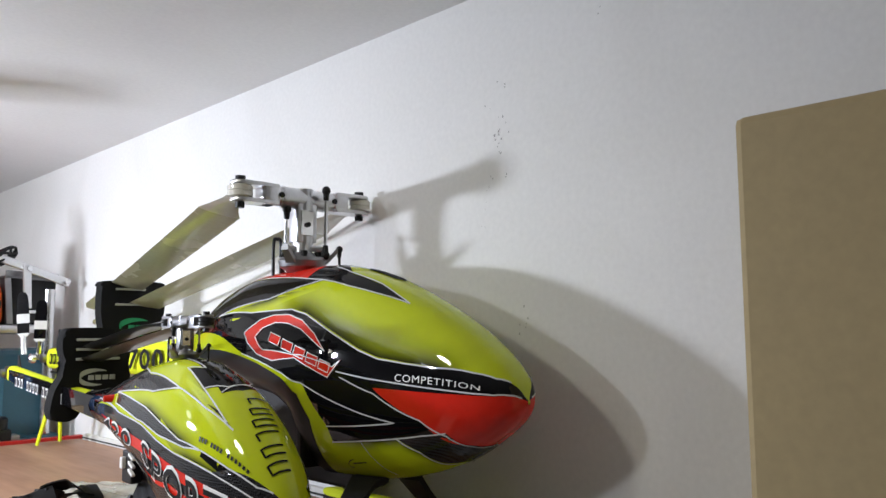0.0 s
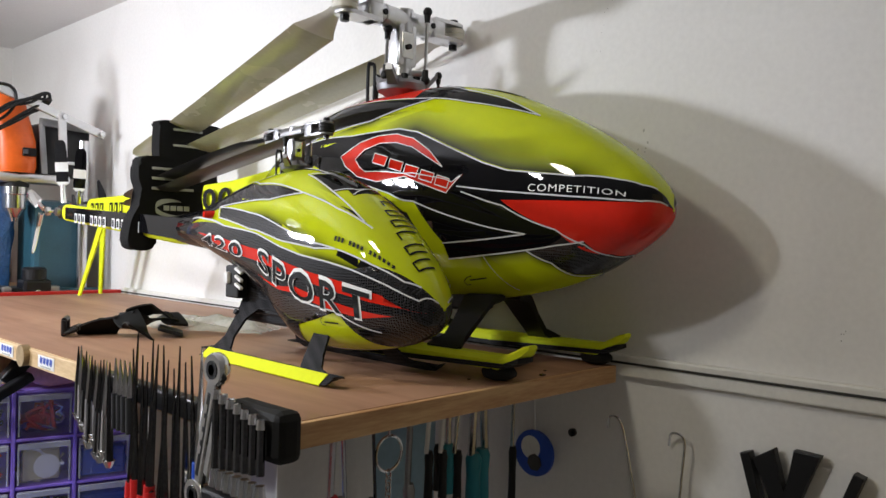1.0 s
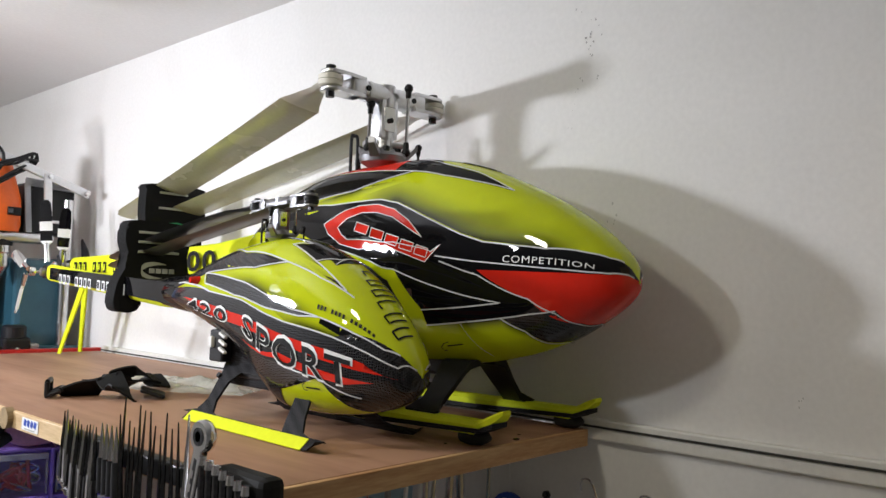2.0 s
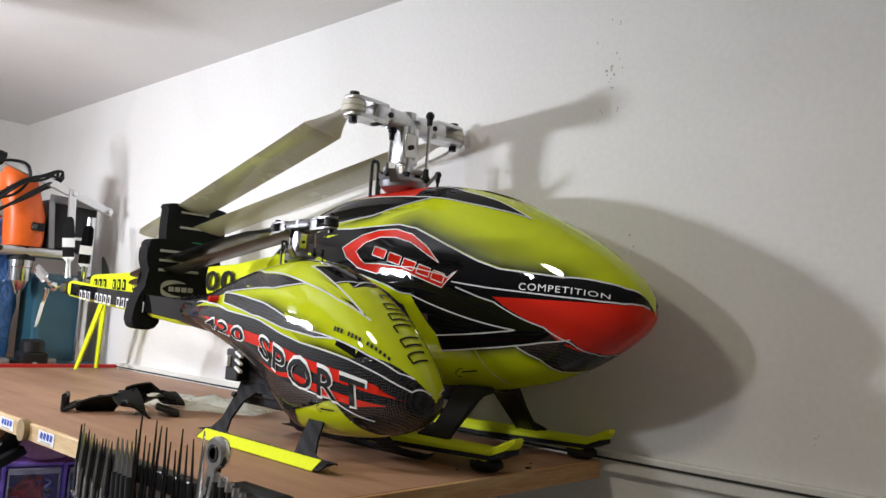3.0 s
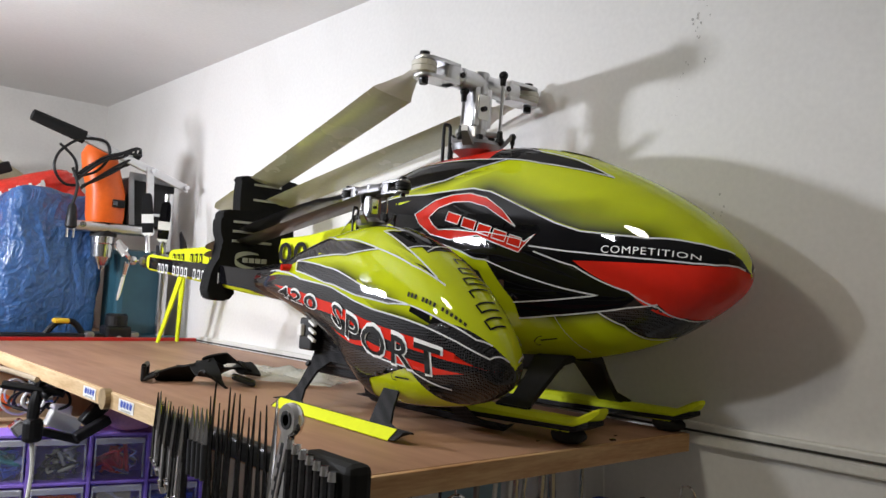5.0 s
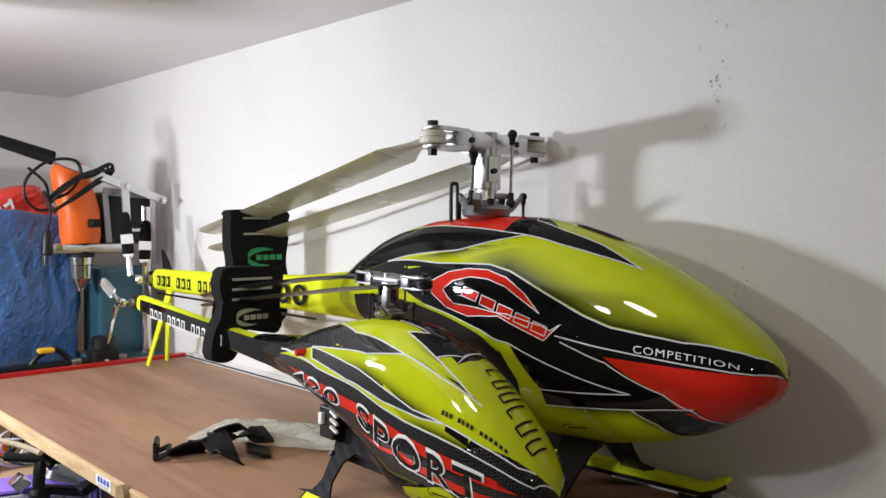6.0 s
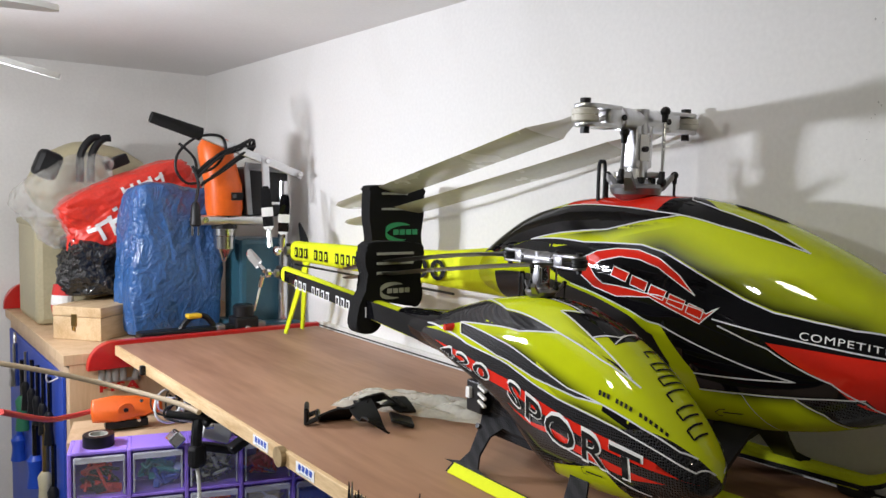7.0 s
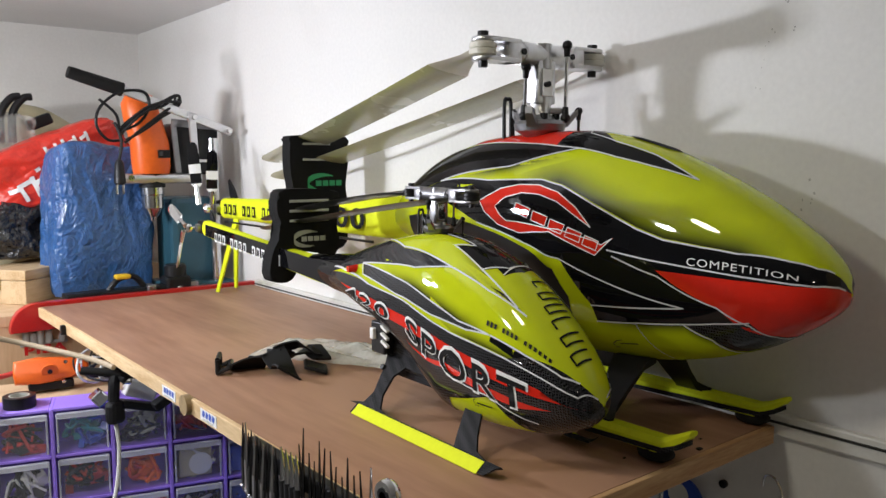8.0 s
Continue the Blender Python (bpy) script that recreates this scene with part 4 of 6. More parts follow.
ends = rotor_head(heli_420, 0.55, 0.186, HEAD_4, (0.006, 0.058, 0), (-0.006, -0.062, 0), GREY_ALLOY, 0.004, FLUO)
blade(heli_420, "main_blade", ends[0], (0.012, 0.24, 0.216), (0.024, 0.455, 0.176), 0.028, BLADE_DARK, BLADE_DARK, 8)
blade(heli_420, "main_blade", ends[1], (0.012, 0.16, 0.208), (0.016, 0.440, 0.164), 0.028, BLADE_DARK, BLADE_DARK, 8)


def eased(outline, steps=5):
    """A closed outline rounded through its corners."""
    pts, out = [Vector(p) for p in outline], []
    for i in range(len(pts)):
        p0, p1, p2, p3 = (pts[(i + k) % len(pts)] for k in (-1, 0, 1, 2))
        for k in range(steps):
            t = k / steps
            q = 0.5 * (2 * p1 + (p2 - p0) * t + (2 * p0 - 5 * p1 + 4 * p2 - p3) * t * t + (3 * p1 - p0 - 3 * p2 + p3) * t ** 3)
            out.append((q.x, q.y))
    return out


def blade_holder(h, outline, y, thick, slots, print_material, mark, m=Matrix()):
    """A foam plate with slots for the folded blades."""
    face = m @ Matrix.Translation((0, y, 0)) @ Matrix.Rotation(radians(90), 4, "X")
    outline = eased(outline)
    hold = part("blade_holder", plate(outline, thick, face, 0.003), FOAM, h, "black foam blade holder with a faded emblem")
    rounded(hold, 40)
    for x, z, w in slots:
        part("slot", box((w, 0.002, 0.0035), m @ Vector((x, y - thick / 2 - 0.0012, z)), 0.0005), GREY_PRINT, hold)
    (cx, cz), s = mark
    pts = [(cx + s * math.cos(radians(a)) * 1.3, cz + s * 0.55 * math.sin(radians(a))) for a in range(60, 300, 15)]
    bm = bmesh.new()
    prev = None
    for k, (x, z) in enumerate(pts):
        t = s * 0.22 * math.sin(math.pi * (k + 0.6) / len(pts))
        now = (bm.verts.new(m @ Vector((x, y - thick / 2 - 0.0008, z - t))), bm.verts.new(m @ Vector((x, y - thick / 2 - 0.0008, z + t))))
        if prev:
            bm.faces.new((prev[0], prev[1], now[1], now[0]))
        prev = now
    part("emblem", bm, print_material, hold)
    for i in range(4):
        part("emblem_bar", box((s * 0.42, 0.0012, s * 0.36), m @ Vector((cx - s * 0.45 + i * s * 0.52, y - thick / 2 - 0.0003, cz)), 0.0003), print_material, hold)


blade_holder(heli_700, [(-.052, .140), (-.042, .120), (-.02, .118), (-.016, .150), (.018, .150), (.022, .118), (.044, .120), (.052, .145), (.052, .19), (.048, .22), (.053, .26), (.052, .292), (.044, .302), (-.044, .302), (-.052, .292), (-.053, .25), (-.048, .215), (-.052, .18)],
             0.497, 0.026, [(-0.006, 0.289, 0.050), (-0.006, 0.264, 0.050)], GREEN_PRINT, ((0.008, 0.226), 0.024))
blade_holder(heli_420, [(-.018, .104), (-.006, .096), (.014, .098), (.020, .112), (.020, .136), (.060, .130), (.080, .128), (.086, .145), (.082, .17), (.087, .20), (.080, .216), (.010, .219), (-.004, .212), (-.006, .19), (.000, .165), (-.014, .135)],
             0.335, 0.026, [(0.040, 0.203, 0.058), (0.040, 0.190, 0.058), (0.040, 0.177, 0.058)], GREY_PRINT, ((0.040, 0.152), 0.018), Matrix.Translation((-0.014, 0, 0.006)))

# large landing gear
for s in (-1, 1):
    rings = []
    for y, z, w, h in ((-.274, .034, .006, .002), (-.268, .030, .010, .004), (-.252, .021, .011, .005), (-.244, .0175, .011, .006), (-.1, .016, .011, .006), (.03, .015, .010, .005), (.045, .015, .006, .003)):
        rings.append([(s * (.078 + a * w), y, z + b * h) for a, b in ((-1, -1), (-1, .3), (-.6, 1), (.6, 1), (1, .3), (1, -1))])
    sk = rounded(part("skid", loft(rings), FLUO, heli_700, "yellow skid with black edge and rubber feet"), 35)
    part("edge", loft([[(s * (.078 + a * (w + .001)), y, z + b) for a, b in ((-1, -.0075), (-1, -.003), (1, -.003), (1, -.0075))] for y, z, w in ((-.266, .027, .010), (-.250, .0205, .011), (-.1, .015, .011), (.04, .014, .009))]), PLATE, sk)
    for y in (-.236, .005):
        rounded(part("rubber_foot", loft([oval(s * .0785, .0078, w, h, yy) for yy, w, h in ((y - .017, .006, .003), (y - .011, .0105, .0065), (y, .0118, .0076), (y + .010, .0105, .0065), (y + .015, .006, .003))]), RUBBER, sk), 60)
for y in (-.168, -.020):
    for s in (-1, 1):
        prof = ((.012, .070, .020), (.030, .066, .020), (.048, .046, .016), (.065, .029, .014), (.078, .0215, .022), (.083, .0205, .02))
        rings = [[(s * x, y - w, z + .004), (s * x, y + w, z + .004), (s * x, y + w * .9, z - .004), (s * x, y - w * .9, z - .004)] for x, z, w in prof]
        rounded(part("strut", loft(rings), BLACK, heli_700, "black skid strut"), 40)
part("frame", box((.044, .25, .105), (0, -.02, .105), .004), BLACK, heli_700, "black carbon frame behind the canopy mouth")
part("mouth_lining", box((.105, .012, .045), (0, -.084, .095), .003), BLACK, heli_700)

# small landing gear and frame
part("frame", box((.030, .150, .070), (0, -.005, .070), .003), PLATE, heli_420, "carbon side frames")
part("servo", box((.012, .026, .034), (-.024, .068, .076), .002), BLACK, heli_420)
part("servo_plug", box((.006, .007, .012), (-.031, .074, .080), .001), LETTER, heli_420)
for z in (.088, .080, .072):
    part("cable_tie", box((.004, .013, .003), (-.031, .052, z), .0008, Matrix.Rotation(0.4, 4, "X")), WHITE, heli_420)
part("belly_plate", box((.034, .115, .006), (0, .0, .047), .002), BLACK, heli_420)
for s in (-1, 1):
    # one bent carbon plate a side: two legs joined by an arch, with spread feet
    up = Vector((-.0400 * s, 0, .053))
    L = up.length
    f = Matrix((Vector((0, 1, 0)), up / L, Vector((0, 1, 0)).cross(up / L))).transposed().to_4x4()
    f.translation = (s * .0530, 0, .007)
    leg_out = [(.086, .0), (.062, .004), (.055, .016), (.062, .044), (.072, .060), (.060, .066), (-.080, .066), (-.096, .058), (-.102, .038), (-.112, .016), (-.120, .005), (-.143, .0),
               (-.092, .0), (-.088, .012), (-.082, .034), (-.070, .046), (.028, .048), (.040, .036), (.040, .016), (.032, .004), (.010, .0)]
    lg = rounded(part("leg_plate", plate([(y, v * L / .059) for y, v in leg_out], 0.0024, f, 0.0006), PLATE, heli_420, "grey carbon skid legs cut from one plate"), 40)
    for y in (.062, -.090):
        c = f @ Vector((y, .046, 0))
        out = Vector((s * .86, 0, .5))
        part("screw", tube(c, c + out * .004, .003, seg=10), BLACK, lg)
    rings = [[(s * .0530, y, .0085), (s * .0545, y, .0105), (s * .0650, y, z0 + .0008), (s * .0630, y, z0)] for y, z0 in ((-.158, .0105), (-.154, .007), (-.146, .002), (-.13, .001), (.06, .001), (.068, .001))]
    sk = part("skid", loft(rings), PLATE, heli_420, "carbon skid with a yellow edge strip")
    rings = [[(s * .0558, y, .0096), (s * .0562, y, .0102), (s * .0658, y, .0020), (s * .0652, y, .0010)] for y in (-.138, .064)]
    part("edge_strip", loft(rings), FLUO, sk)


# tails
def tail(h, y, x, z, k, blades, fin, metal=STEEL):
    part("tail_case", box((.020 * k, .040 * k, .030 * k), (x, y, z), .004 * k), BLACK, h, "black tail gear case")
    part("tail_shaft", tube((x, y, z), (x - .040 * k, y, z), .003 * k, seg=12), STEEL, h)
    part("tail_hub", lathe([(.004 * k, 0), (.009 * k, .002 * k), (.010 * k, .010 * k), (.005 * k, .014 * k)], (x - .030 * k, y, z), Matrix.Rotation(radians(-90), 4, "Y")), metal, h)
    part("pitch_slider", tube((x - .014 * k, y - .006 * k, z), (x - .022 * k, y - .006 * k, z), .009 * k, seg=16), GREY_ALLOY, h)
    for a, length, off, face in blades:
        d = Vector((0, math.cos(radians(a)), math.sin(radians(a))))
        n = Vector((-1, 0, 0))
        w = Vector((1 - face, -face * d.z, face * d.y)).normalized()
        c = Vector((x - .036 * k, y, z)) + Vector(off)
        rings = []
        for u, q in ((.15, .35), (.28, .5), (.34, 1), (.8, 1), (.95, .85), (1, .45)):
            p = c + d * length * u
            rings.append([p + w * .0105 * max(k, .8) * q, p + n * .0012, p - w * .0105 * max(k, .8) * q, p - n * .0012])
        b = rounded(part("tail_blade", loft(rings), LACQUER if k > 0.9 else CHROME, h, "glossy tail blade with a pale root"), 40)
        part("chevron", loft([[p + (p - sum(r, Vector()) / 4) * 0.08 for p in r] for r in rings[1:3]]), WHITE, b)
        if k > 0.9:
            part("chevron", loft([[p * (1 - t) + q * t + (p - sum(r, Vector()) / 4) * 0.08 for p, q in zip(rings[2], rings[3])] for t, r in ((.35, rings[2]), (.75, rings[3]))]), WHITE, b)
        part("blade_clamp", tube(c, c + d * length * 0.3, .0055 * k, .0045 * k, 10), CHROME, b)
    if fin:
        part("fin", plate(fin, 0.002, Matrix.Translation((x + .012 * k, 0, 0)) @ Matrix.Rotation(radians(90), 4, "Y") @ Matrix.Rotation(radians(90), 4, "Z"), 0.0004), BLACK, h, "black carbon fin")


tail(heli_700, 0.872, 0.0, 0.168, 1.0, ((78, .125, (-.016, 0, .008), .30), (96, .115, (.010, 0, 0), .25)), [(.83, .186), (.845, .206), (.87, .226), (.876, .222), (.868, .188)])
tail(heli_420, 0.635, 0.0, 0.154, 0.72, ((20, .080, (-.006, 0, .004), .7), (-62, .070, (-.010, 0, -.004), .55)), [(.61, .160), (.625, .182), (.632, .182), (.628, .15)], CHROME)
for s, y in ((-1, .80), (1, .83)):
    rings = []
    for u in (0, .25, .5, .75, .92, 1):
        x, z, w = s * (.006 + .020 * u), .150 - .1485 * u, .011 * (1 - .45 * u)
        yc = y + .055 * u
        rings.append([(x - .0015, yc - w, z), (x + .0015, yc - w, z), (x + .0015, yc + w, z), (x - .0015, yc + w, z)])
    part("tail_leg", loft(rings), FLUO, heli_700, "flat yellow tail leg")
part("tail_pushrod", tube((-.020, .30, .146), (-.008, .85, .142), .002, seg=8), BLACK, heli_700)


# ---- lamps ----
def led_lamp():
    """A ceiling lamp of hinged panels; it lights the shelf from the left."""
    lamp = thing("ceiling_lamp", "white ceiling lamp with hinged flat panels", "lamp")
    part("cap", lathe([(0.03, 0.0), (0.045, 0.01), (0.045, 0.05), (0.02, 0.08)], (-0.88, 1.06, CEILING - 0.0801)), WHITE, lamp)
    part("stem", tube((-0.88, 1.06, 1.42), (-0.88, 1.06, CEILING - 0.07), 0.012), WHITE, lamp)
    for tip, hub in (((-0.570, 0.90, 1.446), (-0.88, 1.05, 1.535)), ((-0.570, 0.90, 1.541), (-0.87, 1.02, 1.562))):
        t, h = Vector(tip), Vector(hub)
        d = (t - h).normalized()
        w = Vector((0.35, 0.93, 0.05)).normalized() * 0.040
        up = d.cross(w).normalized() * 0.004
        rings = []
        for u, k in ((0, 1), (.7, 1), (.88, .8), (.96, .5), (1, .12)):
            p = h + (t - h) * u
            rings.append([p + w * k + up, p - w * k + up, p - w * k - up, p + w * k - up])
        rounded(part("panel", loft(rings), WHITE, lamp), 40)
    part("globe", lathe([(0.012, 0.035), (0.025, 0.030), (0.034, 0.012), (0.034, -0.012), (0.025, -0.030), (0.004, -0.035)], (-0.88, 1.06, 1.395)), WHITE_GLOW, lamp, "glowing white diffuser")


led_lamp()
lamp_area("lamp_light", 0.050, 3.6, (0.93, 0.96, 1.06), look((-0.935, 1.105, 1.308), (0.0, 0.10, 1.18)))
lamp_area("lamp_light_front", 0.050, 5.2, (0.93, 0.96, 1.06), look((-0.945, 1.030, 1.318), (0.0, 0.10, 1.16)))
lamp_area("lamp_light_back", 0.065, 2.9, (0.97, 0.97, 1.0), look((-0.92, 1.16, 1.350), (-0.45, 1.80, 1.30)))
# Unseen fill lights, added to brighten the shelf, the drawers and the room.
for x, y, power in ((-0.74, 0.14, 1.7), (-1.2, 0.45, 6.0), (-2.2, -1.9, 3.0)):
    fill_lamp = thing("fill_light", "unseen round fill light added on the ceiling", "lamp", group="round ceiling lights")
    part("housing", lathe([(0.06, 0), (0.085, 0.006), (0.085, 0.03), (0.06, 0.034)], (x, y, CEILING - 0.0345)), WHITE, fill_lamp)
    lamp_area("fill_light_beam", 0.11, power, (0.95, 0.97, 1.0) if power > 5 else (1.0, 0.93, 0.76), look((x, y, CEILING - 0.042), (-0.55, 0.85, 0.6) if power > 2 else (x + 0.1, y + 0.1, 0.6)))

# ---- on the wall ----
def wall_marks():
    rnd = random.Random(7)
    spots = [(0.028, 1.431, .007), (0.024, 1.420, .007), (0.041, 1.468, .004), (0.023, 1.488, .005), (0.022, 1.455, .005), (0.016, 1.436, .006), (0.036, 1.391, .004), (0.015, 1.391, .003), (0.047, 1.352, .003), (0.051, 1.335, .003), (0.043, 1.375, .003), (-0.004, 1.226, .006), (-0.010, 1.222, .004),
             (-0.200, 1.047, .004), (-0.205, 1.055, .003), (-0.11, 1.536, .004)]
    for y, z, s in spots:
        n = max(2, int(s * 700))
        mark = thing("wall_chip", "small grey chip in the limewash of the wall", "stain", group="chips in the wall")
        bm = bmesh.new()
        for _ in range(n):
            cy, cz, r = y + rnd.gauss(0, s), z + rnd.gauss(0, s * 1.2), rnd.uniform(.1, .4) * s * .5 + .0003
            k = rnd.uniform(0, 3)
            vs = [bm.verts.new((-0.0006 - rnd.random() * 0.0003, cy + r * rnd.uniform(.6, 1.2) * math.cos(k + a), cz + r * 1.5 * rnd.uniform(.5, 1.2) * math.sin(k + a))) for a in [2 * math.pi * i / 7 for i in range(7)]]
            bm.faces.new(vs)
        part("chip", bm, GREY_CHIP, mark)


GREY_CHIP = mat("bared grey plaster", (0.47, 0.46, 0.44), 0.9, vary=0.3)
wall_marks()
screw = thing("wall_screw", "dark screw head in the wall below the shelf", "screw")
part("head", tube((0.0, 0.070, 0.917), (-0.004, 0.070, 0.917), 0.0045, seg=14), DARK_STEEL, screw)
plug = thing("wall_screw", "small screw and plate in the wall below the trunking", "screw")
part("head", box((0.003, 0.008, 0.003), (-0.0015, -0.17, 0.93), 0.0005), DARK_STEEL, plug)
for y, z, lean in ((0.008, 0.945, -0.028), (-0.062, 0.940, 0.012)):
    hook = thing("wire_hook", "bent steel wire hook on the wall", "hook", group="wire hooks on the wall")
    part("wire", sweep([(-0.004, y + 0.016, z - 0.014), (-0.010, y + 0.010, z), (-0.012, y - 0.004, z - 0.004), (-0.012, y - 0.006 + lean * 0.3, z - 0.04), (-0.010, y - 0.006 + lean, z - 0.14)], 0.0013, 8), STEEL, hook)
for y, z, s in ((-0.128, 0.938, 1), (-0.225, 0.936, -1)):
    br = thing("bracket", "black metal angle bracket with a curved brace", "bracket", group="black brackets on the wall")
    f = Matrix.Translation((-0.010, y, z)) @ Matrix.Rotation(radians(90), 4, "Y") @ Matrix.Rotation(radians(90), 4, "Z") @ Matrix.Rotation(radians(-18 * s), 4, "Z")
    part("leg", plate([(-.003, 0), (.006, 0), (.010, -.13), (.002, -.13)], 0.012, f, 0.001), BLACK, br)
    part("brace", plate([(.026, -.006), (.004, 0), (.006, -.03), (.006, -.13), (.018, -.13), (.020, -.06), (.022, -.03)], 0.010, f @ Matrix.Translation((-.030 * s, 0, 0)), 0.001), BLACK, br)
cab = thing("wall_cabinet", "beige painted cabinet with a rounded top edge on the wall", "cabinet")
part("body", box((0.20, 0.50, 0.62), (-0.101, -0.588, 1.034), 0.006), CARD, cab)
part("door", box((0.016, 0.494, 0.614), (-0.2085, -0.588, 1.034), 0.005), CARD, cab)
part("handle", tube((-0.232, -0.80, 0.98), (-0.232, -0.80, 1.08), 0.005), GREY_ALLOY, cab)
for z in (0.99, 1.07):
    part("handle_post", tube((-0.214, -0.80, z), (-0.234, -0.80, z), 0.004), GREY_ALLOY, cab)

# ---- drill stand ----
def drill_stand():
    d = thing("drill_stand", "orange power drill clamped in a grey drill stand", "drill")
    y = 1.265
    part("stand_body", box((0.105, 0.10, 0.20), (-0.098, y + 0.045, 1.086), 0.012), TEAL_PAINT, d, "blue-grey hammered stand housing")
    part("base", box((0.14, 0.14, 0.022), (-0.10, y + 0.02, 0.9965), 0.005), TEAL_PAINT, d)
    part("column", tube((-0.062, y - 0.02, 1.0), (-0.062, y - 0.02, 1.31), 0.011, seg=24), STEEL, d)
    car = part("carriage", box((0.100, 0.06, 0.105), (-0.098, y + 0.012, 1.286), 0.006), BLACK, d, "dark carriage with metal edge")
    part("carriage_plate", box((0.104, 0.004, 0.016), (-0.098, y - 0.0215, 1.337), 0.001, Matrix.Rotation(0.05, 4, "Y")), GREY_ALLOY, car)
    part("carriage_bar", box((0.050, 0.004, 0.006), (-0.080, y - 0.0215, 1.262), 0.001), ALLOY, car)
    part("carriage_edge", box((0.012, 0.004, 0.10), (-0.142, y - 0.0215, 1.286), 0.001, Matrix.Rotation(-0.08, 4, "Y")), GREY_ALLOY, car)
    part("clamp", box((0.165, 0.055, 0.020), (-0.170, y, 1.226), 0.008), ALLOY, d, "cast aluminium clamp")
    part("clamp_bolt", tube((-0.236, y - 0.030, 1.228), (-0.236, y - 0.026, 1.228), 0.006, seg=12), STEEL, d)
    body = rounded(part("drill_body", loft([[(p[0], p[2] + y, p[1]) for p in oval(x, 0, w, w * .9, z, 24)] for z, x, w in ((1.236, -.186, .034), (1.25, -.186, .037), (1.30, -.188, .037), (1.345, -.200, .036), (1.375, -.206, .034), (1.392, -.206, .026), (1.398, -.206, .012))]), ORANGE, d, "orange plastic drill housing"), 50)
    part("switch", box((0.024, 0.010, 0.016), (-0.172, y - 0.034, 1.276), 0.001), BLACK, body)
    part("switch_tab", box((0.010, 0.006, 0.010), (-0.180, y - 0.0375, 1.276), 0.001), DARK_STEEL, body)
    chuck = rounded(part("chuck", lathe([(0.010, -0.056), (0.014, -0.050), (0.0215, -0.038), (0.022, -0.012), (0.0235, -0.010), (0.0235, 0.006), (0.016, 0.014)], (-0.186, y, 1.204)), STEEL, d, "steel drill chuck"), 30)
    for k in range(3):
        a = radians(120 * k - 60)
        part("jaw", tube((-0.186 + .006 * math.cos(a), y + .006 * math.sin(a), 1.156), (-0.186 + .003 * math.cos(a), y + .003 * math.sin(a), 1.140), .004, .002, 8), CHROME, chuck)
    part("collar", tube((-0.186, y, 1.208), (-0.186, y, 1.236), 0.026, seg=24), BLACK, d)
    # lever and links
    a, b, e = Vector((-0.345, y - 0.050, 1.424)), Vector((-0.253, y - 0.050, 1.398)), Vector((-0.033, y - 0.050, 1.322))
    lev = part("lever", box(((e - b).length, 0.006, 0.017), (b + e) / 2, 0.002, (e - b).to_track_quat("X", "Z").to_matrix().to_4x4()), ALLOY, d, "flat aluminium lever")
    rounded(part("grip", sweep([a + (a - b) * 0.05, a, a * .5 + b * .5, b], 0.010, 16, r_end=0.0135), RUBBER, lev, "black rubber grip"))
    p, q = Vector((-0.116, y - 0.056, 1.350)), Vector((-0.120, y - 0.056, 1.276))
    lk = part("link", box((0.016, 0.005, (p - q).length + 0.016), (p + q) / 2, 0.002, Matrix.Rotation(-0.05, 4, "Y")), ALLOY, d)
    for c in (p, q, e + Vector((-0.008, -0.006, 0.002))):
        part("pivot", tube(c + Vector((0, -0.008, 0)), c + Vector((0, 0.004, 0)), 0.005, seg=14), STEEL, lk)
    # cable wound round the handle
    rnd = random.Random(3)
    for k in range(4):
        # flat skeins from below the grip up across the lever
        def jog(s=.008):
            return rnd.uniform(-s, s)
        pts = [(-0.262 + jog(), y - .052, 1.318 + jog()), (-0.225 + jog(), y - .056 - .003 * k, 1.352 + jog()), (-0.180 + jog(), y - .058, 1.374 + jog(.005)), (-0.146 + jog(), y - .052, 1.386 + jog()),
               (-0.150 + jog(), y - .045, 1.374 + jog(.004)), (-0.200 + jog(), y - .048 - .004 * k, 1.338 + jog()), (-0.256 + jog(), y - .050, 1.302 + jog())]
        part("cable", sweep(pts, 0.0028, 8, steps=5), BLACK, d)
    part("cable", sweep([(-0.256, y - .05, 1.302), (-0.285, y - .054, 1.302), (-0.305, y - .056, 1.328), (-0.298, y - .056, 1.362), (-0.262, y - .058, 1.392), (-0.215, y - .056, 1.396), (-0.204, y - .054, 1.368), (-0.225, y - .05, 1.335), (-0.262, y - .05, 1.318)], 0.0028, 8, steps=5), BLACK, d)
    part("cable", sweep([(-0.298, y - .054, 1.378), (-0.270, y - .06, 1.350), (-0.262, y - .05, 1.318)], 0.0028, 8, steps=5), BLACK, d)
    part("cable", sweep([(-0.27, y - .05, 1.335), (-0.262, y - .06, 1.30), (-0.268, y - .06, 1.262)], 0.003, 8), BLACK, d)
    pl = rounded(part("plug", lathe([(.005, .028), (.008, .022), (.010, 0), (.011, -.016), (.008, -.02)], (-0.268, y - .06, 1.236)), BLACK, d, "black mains plug"))
    for s in (-1, 1):
        part("pin", tube((-0.268 + s * .006, y - .06, 1.217), (-0.268 + s * .006, y - .06, 1.198), .0023, seg=8), CHROME, pl)


drill_stand()


